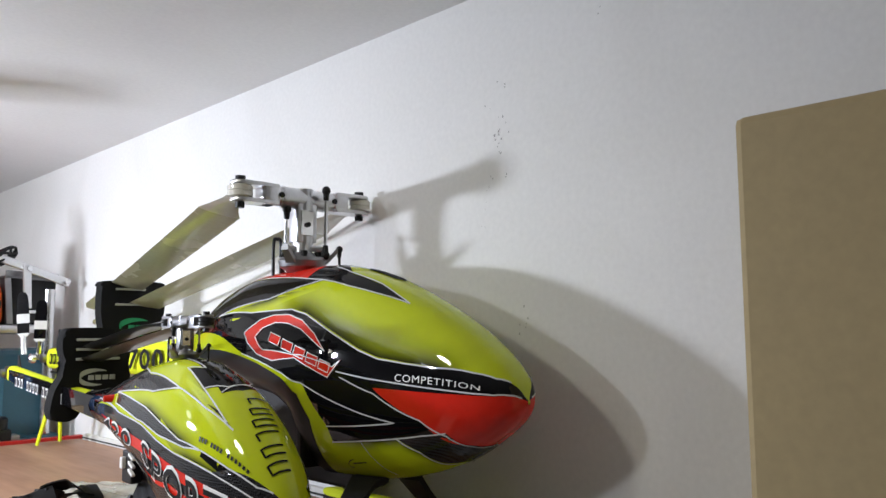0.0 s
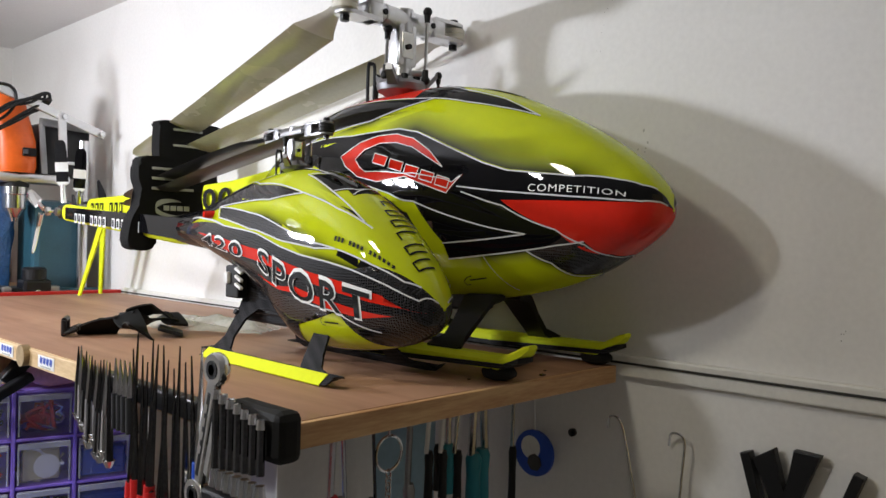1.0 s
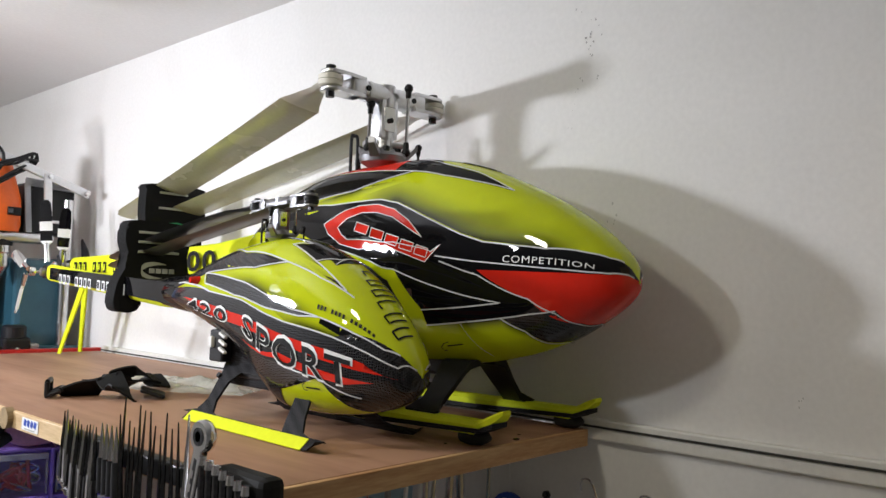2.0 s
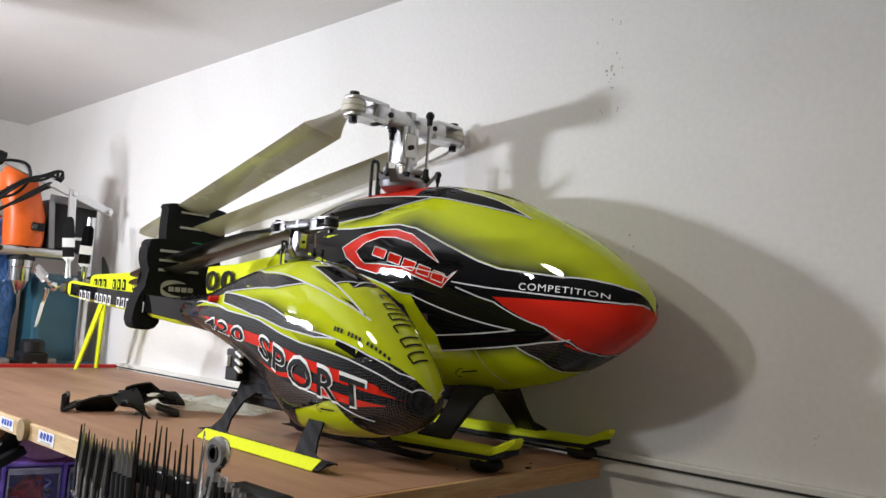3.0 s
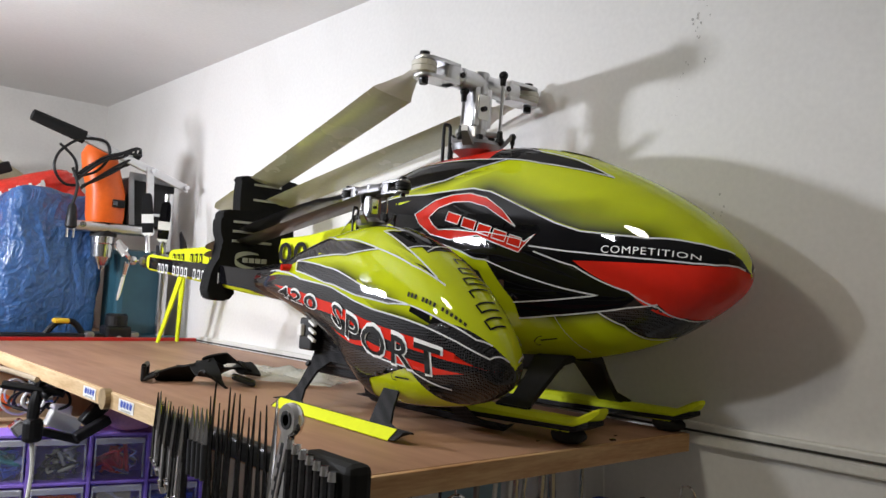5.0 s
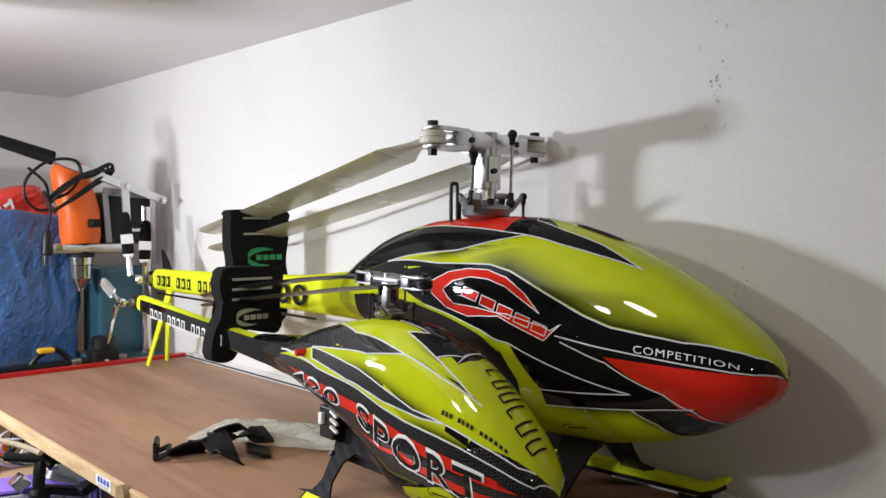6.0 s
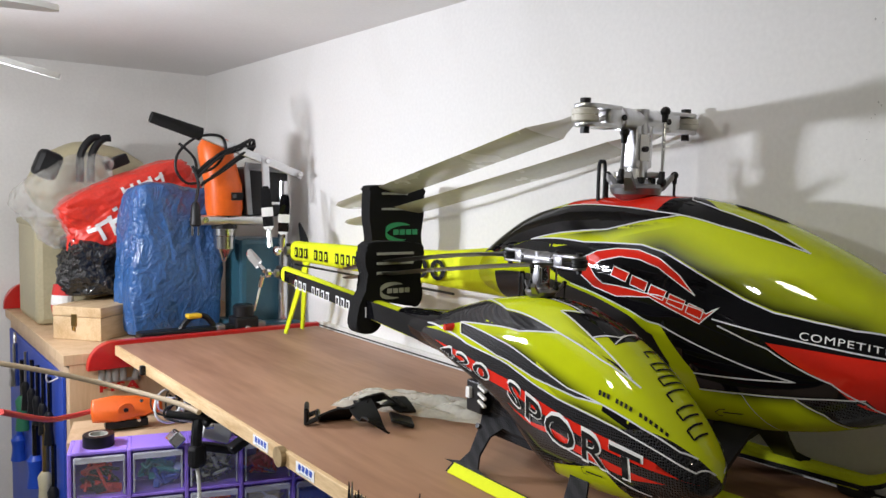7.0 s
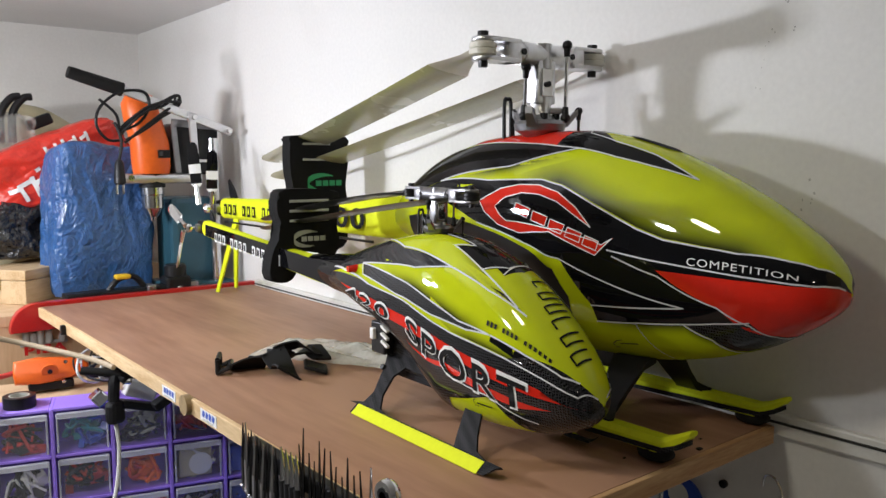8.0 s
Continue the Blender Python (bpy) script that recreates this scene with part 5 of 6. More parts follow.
# ---- bags and boxes on the workbench ----
def bag(name, label, material, centre, size, seed, turn=0.0, lean=0.0, rough=0.16, bottom=None, marks=(), square=4.5):
    """A crumpled plastic bag: a soft block with deep creases."""
    ob = thing(name, label, "plastic bag", pose(*centre, 0, lean, turn))
    bm = bmesh.new()
    bmesh.ops.create_cube(bm, size=1)
    bmesh.ops.subdivide_edges(bm, edges=bm.edges[:], cuts=46, use_grid_fill=True)
    for v in bm.verts:
        p = v.co * 2
        q = Vector((p.x, p.y, p.z))
        r = max((abs(p.x) ** square + abs(p.y) ** square + abs(p.z) ** square) ** (1 / square), 1e-4)
        q = p / r * max(abs(p.x), abs(p.y), abs(p.z))
        w = noise.noise(q * 1.3 + Vector((seed, 0, 0))) * 1.5
        ridge = 1 - abs(noise.noise(Vector((q.x * 2.8 + q.z * 0.9, q.y * 2.8, q.z * 1.3)) + Vector((0, seed, 0)))) * 2.6
        fold = 1 - abs(noise.noise(Vector((q.x * 5 - q.z * 3.5, q.y * 5, q.z * 4.5)) + Vector((0, 0, seed)))) * 2.6
        near = noise.voronoi(Vector((q.x * 2.6 + 0.5 * q.z, q.y * 2.6, q.z * 2.2)) + Vector((seed, seed, 0)) + 0.35 * noise.noise_vector(q * 2))[0]
        tiny = noise.voronoi(Vector((q.x * 6, q.y * 6, q.z * 5 + q.x * 2)) + Vector((0, seed, seed)))[0]
        crease = math.exp(-12 * (near[1] - near[0])) + 0.4 * math.exp(-12 * (tiny[1] - tiny[0]))
        s = 1 + rough * (w + 0.55 * ridge + 0.25 * fold - 0.5) - 0.3 * rough * crease
        v.co = Vector((q.x * size[0] * s, q.y * size[1] * s, q.z * size[2] * (1 + rough * 0.6 * (w + 0.3 * ridge)))) / 2
        if bottom is not None:
            v.co.z = max(v.co.z, -bottom)
    tree = BVHTree.FromBMesh(bm)
    film = rounded(part("film", bm, material, ob), 70)
    for x, z, w, h, tilt in marks:
        pb = bmesh.new()
        grid = []
        for i in range(9):
            row = []
            for j in range(9):
                u, v = (i / 8 - 0.5) * w, (j / 8 - 0.5) * h
                c, s = math.cos(tilt), math.sin(tilt)
                px, pz = x + u * c - v * s, z + u * s + v * c
                hit = tree.ray_cast(Vector((px, -1, pz)), Vector((0, 1, 0)))[0]
                row.append(pb.verts.new((px, (hit.y if hit else 0) - 0.0026, pz)))
            grid.append(row)
        for a, b in zip(grid, grid[1:]):
            for j in range(8):
                pb.faces.new((a[j], b[j], b[j + 1], a[j + 1]))
        rounded(part("print", pb, WHITE, film, "white printed mark"), 70)
    return ob


PRINT = ((-0.107, -0.012, 0.0207, 0.0088, 0), (-0.094, -0.022, 0.008, 0.0375, 0.1), (-0.082, -0.006, 0.0253, 0.0088, 0.15), (-0.067, -0.018, 0.0092, 0.0425, 0), (-0.048, -0.01, 0.0299, 0.01, 0.1), (-0.038, -0.026, 0.0092, 0.045, 0.1), (-0.05, 0.012, 0.0115, 0.0075, 0.2), (-0.018, 0.036, 0.0066, 0.024, 0), (-0.0066, 0.0384, 0.022, 0.0072, 0.1), (0.0029, 0.036, 0.0066, 0.024, 0), (0.02, 0.0384, 0.0066, 0.024, 0.1), (0.0333, 0.0402, 0.022, 0.0072, 0.1), (0.0428, 0.0378, 0.0066, 0.024, 0), (0.0618, 0.0414, 0.0198, 0.0072, 0.3), (0.0675, 0.039, 0.0066, 0.0216, 0))
old = thing("moulded_canopy", "yellowed translucent plastic canopy wrapped in clear film", "plastic part")
shell = Pod((-.17, -.16, -.12, -.05, .03, .10, .15, .17), (.09, .13, .17, .205, .215, .19, .14, .10), (.07, .03, .005, 0, 0, .01, .04, .08), (.08, .08, .09, .10, .11, .10, .09, .09), (.005, .04, .07, .09, .095, .085, .05, .005))
rounded(part("shell", pod_mesh(shell, 30, 30), BEIGE, old), 60)
old.matrix_world = pose(-0.350, 1.67, 1.2145, 0, 0, 78) @ Matrix.Scale(0.84, 4)
# Added box in place of the yellowish film that hangs behind the bags.
stack = thing("film_stand_in", "cream box standing in for yellowish film behind the bags", "box", pose(-0.345, 1.66, 0.9855, 0, 0, 0))
part("body", box((0.30, 0.22, 0.226), (0, 0, 0.113), 0.014), BEIGE, stack)
part("lid", box((0.306, 0.226, 0.014), (0, 0, 0.222), 0.005), BEIGE, stack)
bag("plastic_bag", "clear crumpled bag with dark model parts inside", BAG_CLEAR, (-0.430, 1.50, 1.262), (0.20, 0.12, 0.16), 3.1, 10, -24, 0.13)
bag("plastic_bag", "red plastic carrier bag with white print", BAG_RED, (-0.322, 1.455, 1.252), (0.30, 0.10, 0.135), 5.7, 4, -22, 0.10, None, PRINT)
bag("plastic_bag", "black plastic bag stuffed round and shiny", BAG_BLACK, (-0.382, 1.46, 1.122), (0.17, 0.13, 0.125), 9.2, 0, 4, 0.18)
bag("plastic_bag", "blue plastic bag standing beside the drill stand", BAG_BLUE, (-0.270, 1.350, 1.136), (0.200, 0.11, 0.320), 1.4, 6, 3, 0.060, 0.148, (), 7)
strap_bits = thing("model_part", "black curved model arm sticking out of the clear bag", "model part")
for s in (0, 0.022):
    part("arm", sweep([(-0.415 + s, 1.50, 1.30), (-0.412 + s, 1.50, 1.36), (-0.392 + s, 1.50, 1.392), (-0.374 + s, 1.50, 1.397)], 0.008, 10), BLACK, strap_bits)
blk = thing("model_part", "black moulded block inside the clear bag", "model part", pose(-0.475, 1.52, 1.335, 0, 22, 0))
part("block", box((0.05, 0.04, 0.06), (0, 0, 0), 0.012), BLACK, blk)
blk = thing("model_part", "small black moulded block on the clear bag", "model part", pose(-0.34, 1.50, 1.345, 0, -24, 0))
part("block", box((0.05, 0.03, 0.024), (0, 0, 0), 0.004), BLACK, blk)
blk = thing("boxed_part", "white and blue box in film under the bags", "box", pose(-0.345, 1.41, 1.020, 0, -8, 20))
part("box_body", box((0.085, 0.06, 0.045), (0, 0, 0), 0.006), WHITE, blk)
part("label_field", box((0.060, 0.003, 0.026), (0.004, -0.031, 0.0), 0.002), BLUE_PLASTIC, blk)
blk = thing("rolled_cloth", "red and white cloth roll under the bags", "cloth", pose(-0.462, 1.47, 1.055, 0, 0, 0))
part("roll", sweep([(0.0, -0.03, 0.03), (-0.006, -0.035, -0.01), (0.004, -0.035, -0.05)], 0.020, 12), RED_PAINT, blk)
part("band", tube((-0.003, -0.034, 0.010), (-0.005, -0.035, -0.010), 0.0215, seg=14), WHITE, blk)

crate = thing("wooden_box", "plain pine box with a brass clasp on the workbench", "box", pose(-0.424, 1.300, 0.9855, 0, 0, 39.5))
part("body", box((0.200, 0.110, 0.046), (0.100, 0.055, 0.023), 0.0015), PINE, crate)
part("lid", box((0.202, 0.112, 0.020), (0.100, 0.055, 0.0568), 0.002), PINE, crate)
part("clasp", box((0.002, 0.012, 0.024), (-0.0018, 0.060, 0.040), 0.0006), BRASS, crate)
part("clasp_loop", tube((-0.004, 0.060, 0.020), (-0.004, 0.060, 0.027), 0.003, seg=10), BRASS, crate)

cam_rig = thing("clamp_rail", "low black and grey clamp rail with a yellow knob", "clamp", pose(-0.245, 1.225, 0.9855))
part("rail", box((0.20, 0.035, 0.026), (-0.03, 0, 0.013), 0.004), BLACK, cam_rig)
part("hoop", sweep([(-0.05, -0.004, 0.022), (-0.03, -0.004, 0.045), (0.0, -0.004, 0.048), (0.02, -0.004, 0.026)], 0.006, 8), BLACK, cam_rig)
part("block", box((0.052, 0.044, 0.042), (0.085, 0, 0.0215), 0.006), BLACK, cam_rig)
part("cup", lathe([(.022, 0), (.022, .020), (.018, .024)], (0.085, 0, 0.042)), BLACK, cam_rig)
part("button", tube((0.085, -0.022, 0.018), (0.085, -0.026, 0.018), 0.005), GREY_PRINT, cam_rig)
part("knob", box((0.030, 0.02, 0.010), (-0.022, -0.004, 0.050), 0.004), mat("yellow plastic", (0.7, 0.45, 0.02), 0.4), cam_rig)
for x in (0.03, 0.118):
    part("foot", box((0.018, 0.03, 0.03), (x, -0.006, 0.0155), 0.004), GREY_ALLOY, cam_rig)

# ---- on the shelf board ----
def strap():
    s = thing("webbing_strap", "black webbing strap with plastic buckles lying on the board", "strap", pose(-0.307, 0.508, TOP, 0, 0, -28))

    def ribbon(pts, w, th=0.0022):
        pts = [Vector(p) for p in pts]
        rings = []
        n = 24
        for i in range(n + 1):
            u = i / n * (len(pts) - 1)
            k = min(int(u), len(pts) - 2)
            f = u - k
            f = f * f * (3 - 2 * f)
            p = pts[k] * (1 - f) + pts[k + 1] * f
            q0, q1 = pts[max(k - 1, 0)], pts[min(k + 2, len(pts) - 1)]
            d = (pts[k + 1] - pts[k]).normalized()
            side = d.cross(Vector((0.1, 0.2, 1))).normalized() * w / 2
            side.z += math.sin(u * 2.1) * w * 0.28
            up = side.cross(d).normalized() * th
            rings.append([p + side, p + side + up, p - side + up, p - side])
        return loft(rings)

    rounded(part("webbing", ribbon([(-.055, .01, .004), (-.02, .012, .010), (0, .0, .026), (.012, -.03, .012), (.02, -.05, .009)], .030), RUBBER, s), 50)
    rounded(part("webbing", ribbon([(0, .004, .026), (.02, .02, .012), (.05, .028, .020), (.062, .004, .012)], .024), RUBBER, s), 50)
    rounded(part("webbing", ribbon([(.062, .03, .010), (.05, .012, .022), (.03, .012, .030), (.0, .01, .027)], .020), RUBBER, s), 50)
    bm = bmesh.new()
    for a, b in (((-.066, -.006, .004), (-.066, .026, .004)), ((-.052, -.006, .010), (-.052, .026, .010)), ((-.066, -.006, .004), (-.052, -.006, .010)), ((-.066, .026, .004), (-.052, .026, .010)), ((-.066, .026, .004), (-.066, .026, .020)), ((-.066, -.006, .004), (-.066, -.006, .020)), ((-.066, -.006, .020), (-.066, .026, .020))):
        tube(a, b, .0032, seg=8, bm=bm)
    part("buckle", bm, BLACK, s)
    part("slider", box((.030, .036, .005), (.052, -.012, .0075), .002, Matrix.Rotation(.3, 4, "Y")), BLACK, s)


strap()


def clear_sleeve():
    ob = thing("plastic_sleeve", "flat clear plastic sleeve lying crumpled on the board", "plastic bag", pose(-0.205, 0.520, TOP + 0.0005, 0, 0, -58))
    bm = bmesh.new()
    bmesh.ops.create_grid(bm, x_segments=40, y_segments=22, size=0.5)
    for v in bm.verts:
        x, y = v.co.x, v.co.y
        e = min(1, (0.5 - abs(x)) * 8, (0.5 - abs(y)) * 6)
        z = 0.004 + 0.012 * e * (0.6 + noise.noise((x * 5, y * 9, 4))) + 0.004 * abs(noise.noise((x * 14, y * 20, 1)))
        v.co = ((x * 0.22), y * 0.095 * (1 + 0.1 * noise.noise((x * 3, 0, 2))), max(z, 0.0008))
    rounded(part("film", bm, SLEEVE, ob), 60)


SLEEVE = mat("clear film", (0.72, 0.75, 0.68), 0.15, coat=0.6, alpha=0.5, vary=0.2)
clear_sleeve()
for x, y, s in ((-0.13, 0.020, .006), (-0.105, 0.035, .003), (-0.20, 0.05, .003)):
    chip = thing("debris_crumb", "tiny dark crumb on the plywood board", "debris", group="crumbs on the board")
    part("crumb", box((s, s * .7, s * .3), (x, y, TOP + s * .15), s * .1), DARK_STEEL, chip)

# board edge: two small labels, a dowel, a black clip
for y in (0.530, 0.415):
    lab = thing("edge_label", "small white sticker with blue print on the board edge", "sticker", group="stickers on the board edge")
    part("paper", box((0.0006, 0.042, 0.0125), (X0 - 0.0004, y, TOP - 0.009)), LETTER, lab)
    for k in range(4):
        part("print_bar", box((0.0004, 0.0055, 0.0065), (X0 - 0.0008, y + 0.012 - 0.0085 * k, TOP - 0.0075), 0, Matrix.Rotation(0.3, 4, "X")), BLUE_PLASTIC, lab)
    part("print_line", box((0.0004, 0.026, 0.0012), (X0 - 0.0008, y, TOP - 0.0137)), GREY_PRINT, lab)
dow = thing("dowel_plug", "round dark wooden plug in the board edge", "plug")
part("disc", tube((X0 + 0.002, 0.472, TOP - 0.008), (X0 - 0.006, 0.472, TOP - 0.008), 0.0115, seg=20), wood("dark end grain", (0.34, 0.24, 0.12), (0.2, 0.13, 0.06), "X", 80), dow)
clip = thing("cable_clip", "black cable clip nailed to the board edge", "clip")
part("saddle", box((0.008, 0.010, 0.016), (X0 - 0.004, 0.99, TOP - 0.010), 0.002), BLACK, clip)

# ---- lower worktop with drawers ----
low = thing("lower_worktop", "pale wooden lower worktop under the shelf", "worktop")
low.matrix_world = pose(-0.549, 0.985, FLOOR, 0, 0, -16.5)
part("top", box((0.49, 0.128, 0.018), (0.235, 0.139, 1.608), 0.001), BEECH, low)
for x in (0.03, 0.44):
    part("leg", box((0.04, 0.10, 1.599), (x, 0.15, 0.7995)), BEECH, low)

DRAWERS = pose(-0.549, 0.985, 0.640, 0, 0, -16.5)


def drawer_cabinet():
    cabinet = thing("drawer_cabinet", "violet plastic cabinet of small clear drawers full of parts", "drawer cabinet", DRAWERS)
    n, rows, w, h, dep = 5, 3, 0.088, 0.0765, 0.07
    part("back", box((n * w + 0.004, 0.003, rows * h + .004), (n * w / 2, dep, rows * h / 2)), PURPLE, cabinet)
    for i in range(n + 1):
        part("divider", box((0.006, dep, rows * h + 0.004), (i * w, dep / 2 - 0.002, rows * h / 2), 0.0015), PURPLE, cabinet)
    for j in range(rows + 1):
        for i in range(n):
            part("deck", box((w - 0.0062, dep, 0.005), (i * w + w / 2, dep / 2, j * h), 0.001), PURPLE, cabinet)
    rnd = random.Random(11)
    kinds = [(RED_HOSE, BLACK), (TEAL, BLUE_PLASTIC), (GREY_PRINT, DARK_STEEL), (STEEL, RED_GRIP), (WHITE, GREY_ALLOY), (BLACK, WHITE), (RED_HOSE, BLACK), (RED_HOSE, ORANGE), (BEIGE, WHITE), (BLUE_PLASTIC, BLUE_PLASTIC), (BLACK, RED_HOSE), (BLACK, GREY_ALLOY), (RED_HOSE, BLACK), (WHITE, BLACK), (BLUE_PLASTIC, BLACK)]
    for j in range(rows):
        for i in range(n):
            a, b = kinds[(rows - 1 - j) * n + i]
            x, z = i * w + w / 2, j * h + h / 2
            dr = part("drawer", box((w - 0.011, 0.0022, h - 0.014), (x, 0.001, z - 0.001), 0.0008), CLEAR, cabinet, "clear plastic drawer front")
            part("lip", box((w - 0.012, 0.007, 0.010), (x, -0.003, z + h / 2 - 0.010), 0.002), RIM, dr)
            for sx in (-1, 1):
                part("edge", box((0.003, 0.004, h - 0.018), (x + sx * (w / 2 - 0.0075), -0.001, z - 0.003), 0.001), RIM, dr)
            bm, bm2 = bmesh.new(), bmesh.new()
            for k in range(7):
                p = [Vector((x + rnd.uniform(-.34, .34) * w, rnd.uniform(.007, .03), z + rnd.uniform(-.38, .24) * h)) for _ in range(4)]
                sweep(p, rnd.uniform(.0018, .0036), 6, bm if k % 2 else bm2, steps=5)
            for k in range(6):
                box((rnd.uniform(.010, .034), rnd.uniform(.008, .02), rnd.uniform(.008, .026)), (x + rnd.uniform(-.32, .32) * w, rnd.uniform(.02, .045), z + rnd.uniform(-.42, .05) * h), .001, Euler((rnd.uniform(0, 3), rnd.uniform(0, 3), rnd.uniform(0, 3))).to_matrix().to_4x4(), bm if k % 3 else bm2)
            part("contents", bm, b, dr)
            part("contents", bm2, a, dr)
            if (rows - 1 - j, i) == (1, 3):
                part("reel", box((0.055, 0.03, 0.050), (x - .004, .024, z - .006), .004), BEIGE, dr)
                part("reel_disc", tube((x + .004, .008, z - .008), (x + .004, .0062, z - .008), .019, seg=24), WHITE, dr)
            if i == 4:
                part("fill", box((0.07, 0.03, 0.045), (x, .024, z - .010), .004), BLUE_PLASTIC, dr)


drawer_cabinet()
lowbase = thing("base_cabinet", "plain wooden base cabinet under the drawers", "cabinet", pose(-0.549, 0.985, FLOOR, 0, 0, -16.5))
part("body", box((0.44, 0.07, 1.387), (0.22, 0.035, 0.6935), 0.002), BEECH, lowbase)
tray = thing("blue_tray", "blue plastic tray in front of the drawers", "tray", pose(-0.30, 0.80, 0.60, 0, 0, -16.5))
part("pan", box((0.40, 0.14, 0.03), (0.03, 0, 0.055), 0.005), BLUE_PLASTIC, tray)
part("support", box((0.36, 0.12, 1.38), (0.03, 0, -0.655)), BEECH, tray)

tape = thing("tape_roll", "roll of black insulating tape on the drawers", "tape", pose(-0.500, 1.005, 0.8715, 0, 0, 0))
bm = lathe([(0.024, 0), (0.024, 0.019), (0.0238, 0.0192), (0.015, 0.0192), (0.015, 0.017), (0.0145, 0.001)], seg=32)
rounded(part("roll", bm, BLACK, tape), 30)
part("core", lathe([(0.0148, 0.0004), (0.0152, 0.0194), (0.013, 0.0194), (0.0128, 0.0004)], seg=28), GREY_PRINT, tape)

gun = thing("orange_tool", "orange plastic handheld tool with a red cable lying on the worktop", "tool", pose(-0.435, 1.085, 0.872, 0, 0, -8))
outline = [(-.055, -.018), (-.058, 0), (-.055, .020), (-.02, .024), (.020, .020), (.030, .012), (.050, .012), (.060, .004), (.060, -.010), (.048, -.014), (.028, -.012), (.015, -.020), (-.02, -.022)]
rounded(part("shell", plate(outline, 0.020, Matrix.Translation((0, 0, .032)) @ Matrix.Rotation(radians(66), 4, "X"), 0.005), ORANGE, gun), 50)
part("dial", tube((-.002, -.012, .034), (-.002, -.015, .033), .013, seg=24), ORANGE, gun)
part("hub", tube((-.002, -.013, .034), (-.002, -.0165, .033), .004, seg=12), BLACK, gun)
part("cable", sweep([(-.056, 0, .034), (-.09, -.02, .034), (-.13, -.10, .055), (-.19, -.20, .10)], .0045, 10), RED_HOSE, gun, "red rubber cable")
for x in (.022, .018):
    part("screw", tube((x, -.018, .048 if x > .02 else .016), (x, -.024, .049 if x > .02 else .015), .003, seg=8), STEEL, gun)
part("support", box((0.07, 0.03, 0.014), (0, 0.004, 0.007), 0.002), BLACK, gun)

cord = thing("tan_cord", "tan rubber cord clipped under the board edge", "cable")
part("cord", sweep([(-0.69, 0.86, 1.062), (-0.60, 0.86, 1.034), (-0.52, 0.85, 1.006), (-0.455, 0.77, 0.990), (-0.436, 0.72, 0.984)], 0.0038, 10), TAN_CORD, cord)

tangle = thing("cable_bundle", "tangle of black and white cables with small adapters", "cables")
rnd = random.Random(21)
for k in range(9):
    c = Vector((-0.372 + rnd.uniform(-.03, .03), 0.96 + rnd.uniform(-.05, .05), 0.925))
    r = rnd.uniform(.018, .036)
    pts = [c + Vector((r * math.cos(t + k), r * 0.5 * math.sin(t * 1.3), r * 0.8 * math.sin(t + k) + rnd.uniform(-.006, .006))) for t in [i * 0.8 for i in range(9)]]
    part("cable", sweep(pts, rnd.uniform(.0014, .0026), 6, steps=4), WHITE if k % 3 == 0 else BLACK, tangle)
for x, y, z, sx, sz, m_, r in ((-.345, .90, .895, .05, .026, WHITE, .4), (-.40, .93, .885, .022, .022, STEEL, .9), (-.32, .84, .893, .055, .014, BLACK, -.5), (-.36, .86, .882, .06, .012, BLACK, .3), (-.335, .95, .90, .03, .03, WHITE, .1), (-.31, .86, .915, .022, .05, BLACK, .7)):
    part("adapter", box((sx, .022, sz), (x, y, z), .003, Matrix.Rotation(r, 4, "Y")), m_, tangle)
pink = thing("pink_bag", "pink bubble film bag on the lower worktop", "plastic bag", pose(-0.235, 0.905, 0.873, 0, 0, -20))
bm = bmesh.new()
bmesh.ops.create_uvsphere(bm, u_segments=20, v_segments=12, radius=1)
for v in bm.verts:
    k = 1 + 0.2 * noise.noise(v.co * 2.3)
    v.co = Vector((v.co.x * .055 * k, v.co.y * .03 * k, .036 + v.co.z * .034 * k))
rounded(part("film", bm, PINK, pink), 60)

clampt = thing("phone_clamp", "black clamp holder with a white cable at the board edge", "clamp", pose(-0.424, 0.760, 0.962, 0, 0, 20))
part("jaw", box((0.016, 0.045, 0.010), (0.006, 0, 0.004), 0.003, Matrix.Rotation(.4, 4, "X")), BLACK, clampt)
part("arm", sweep([(0.004, 0, 0.012), (-0.004, -0.004, -0.010), (-0.006, -0.004, -0.034)], 0.008, 10), BLACK, clampt)
part("head", box((0.024, 0.020, 0.034), (-0.006, -0.006, -0.050), 0.007), BLACK, clampt)
part("screw", tube((0.004, -0.012, -0.006), (0.012, -0.020, -0.006), 0.006, seg=12), STEEL, clampt)
part("bar", tube((-0.03, 0.03, 0.010), (0.02, -0.03, 0.0), 0.006, seg=12), BLACK, clampt)
part("cable", sweep([(-0.006, -0.006, -0.066), (-0.004, -0.008, -0.11), (-0.016, -0.010, -0.17), (-0.05, -0.012, -0.24)], 0.0028, 8), WHITE, clampt, "white cable")

magnet = thing("tower_souvenir", "small grey and red souvenir of towers with red letters", "souvenir", pose(-0.418, 1.2030, 0.930))
for x, hh, lean in ((-.030, .024, 0), (-.018, .020, 0), (-.006, .034, 0), (.008, .022, 0), (.030, .046, .18)):
    part("tower", tube((x, -.006, .0), (x + hh * lean, -.006, hh), .0065, .0055, 10), RESIN, magnet)
    part("dome", tube((x + hh * lean, -.006, hh), (x + hh * lean, -.006, hh + .006), .006, .001, 10), RESIN, magnet)
letters("PISA", 0.022, RED_PAINT, "lettering", magnet, lambda a, b: (a, -.009, -.019 + b), width=0.072, embolden=0.0008)
part("base", box((.080, .006, .006), (0, -.004, -.001), .001), RESIN, magnet)


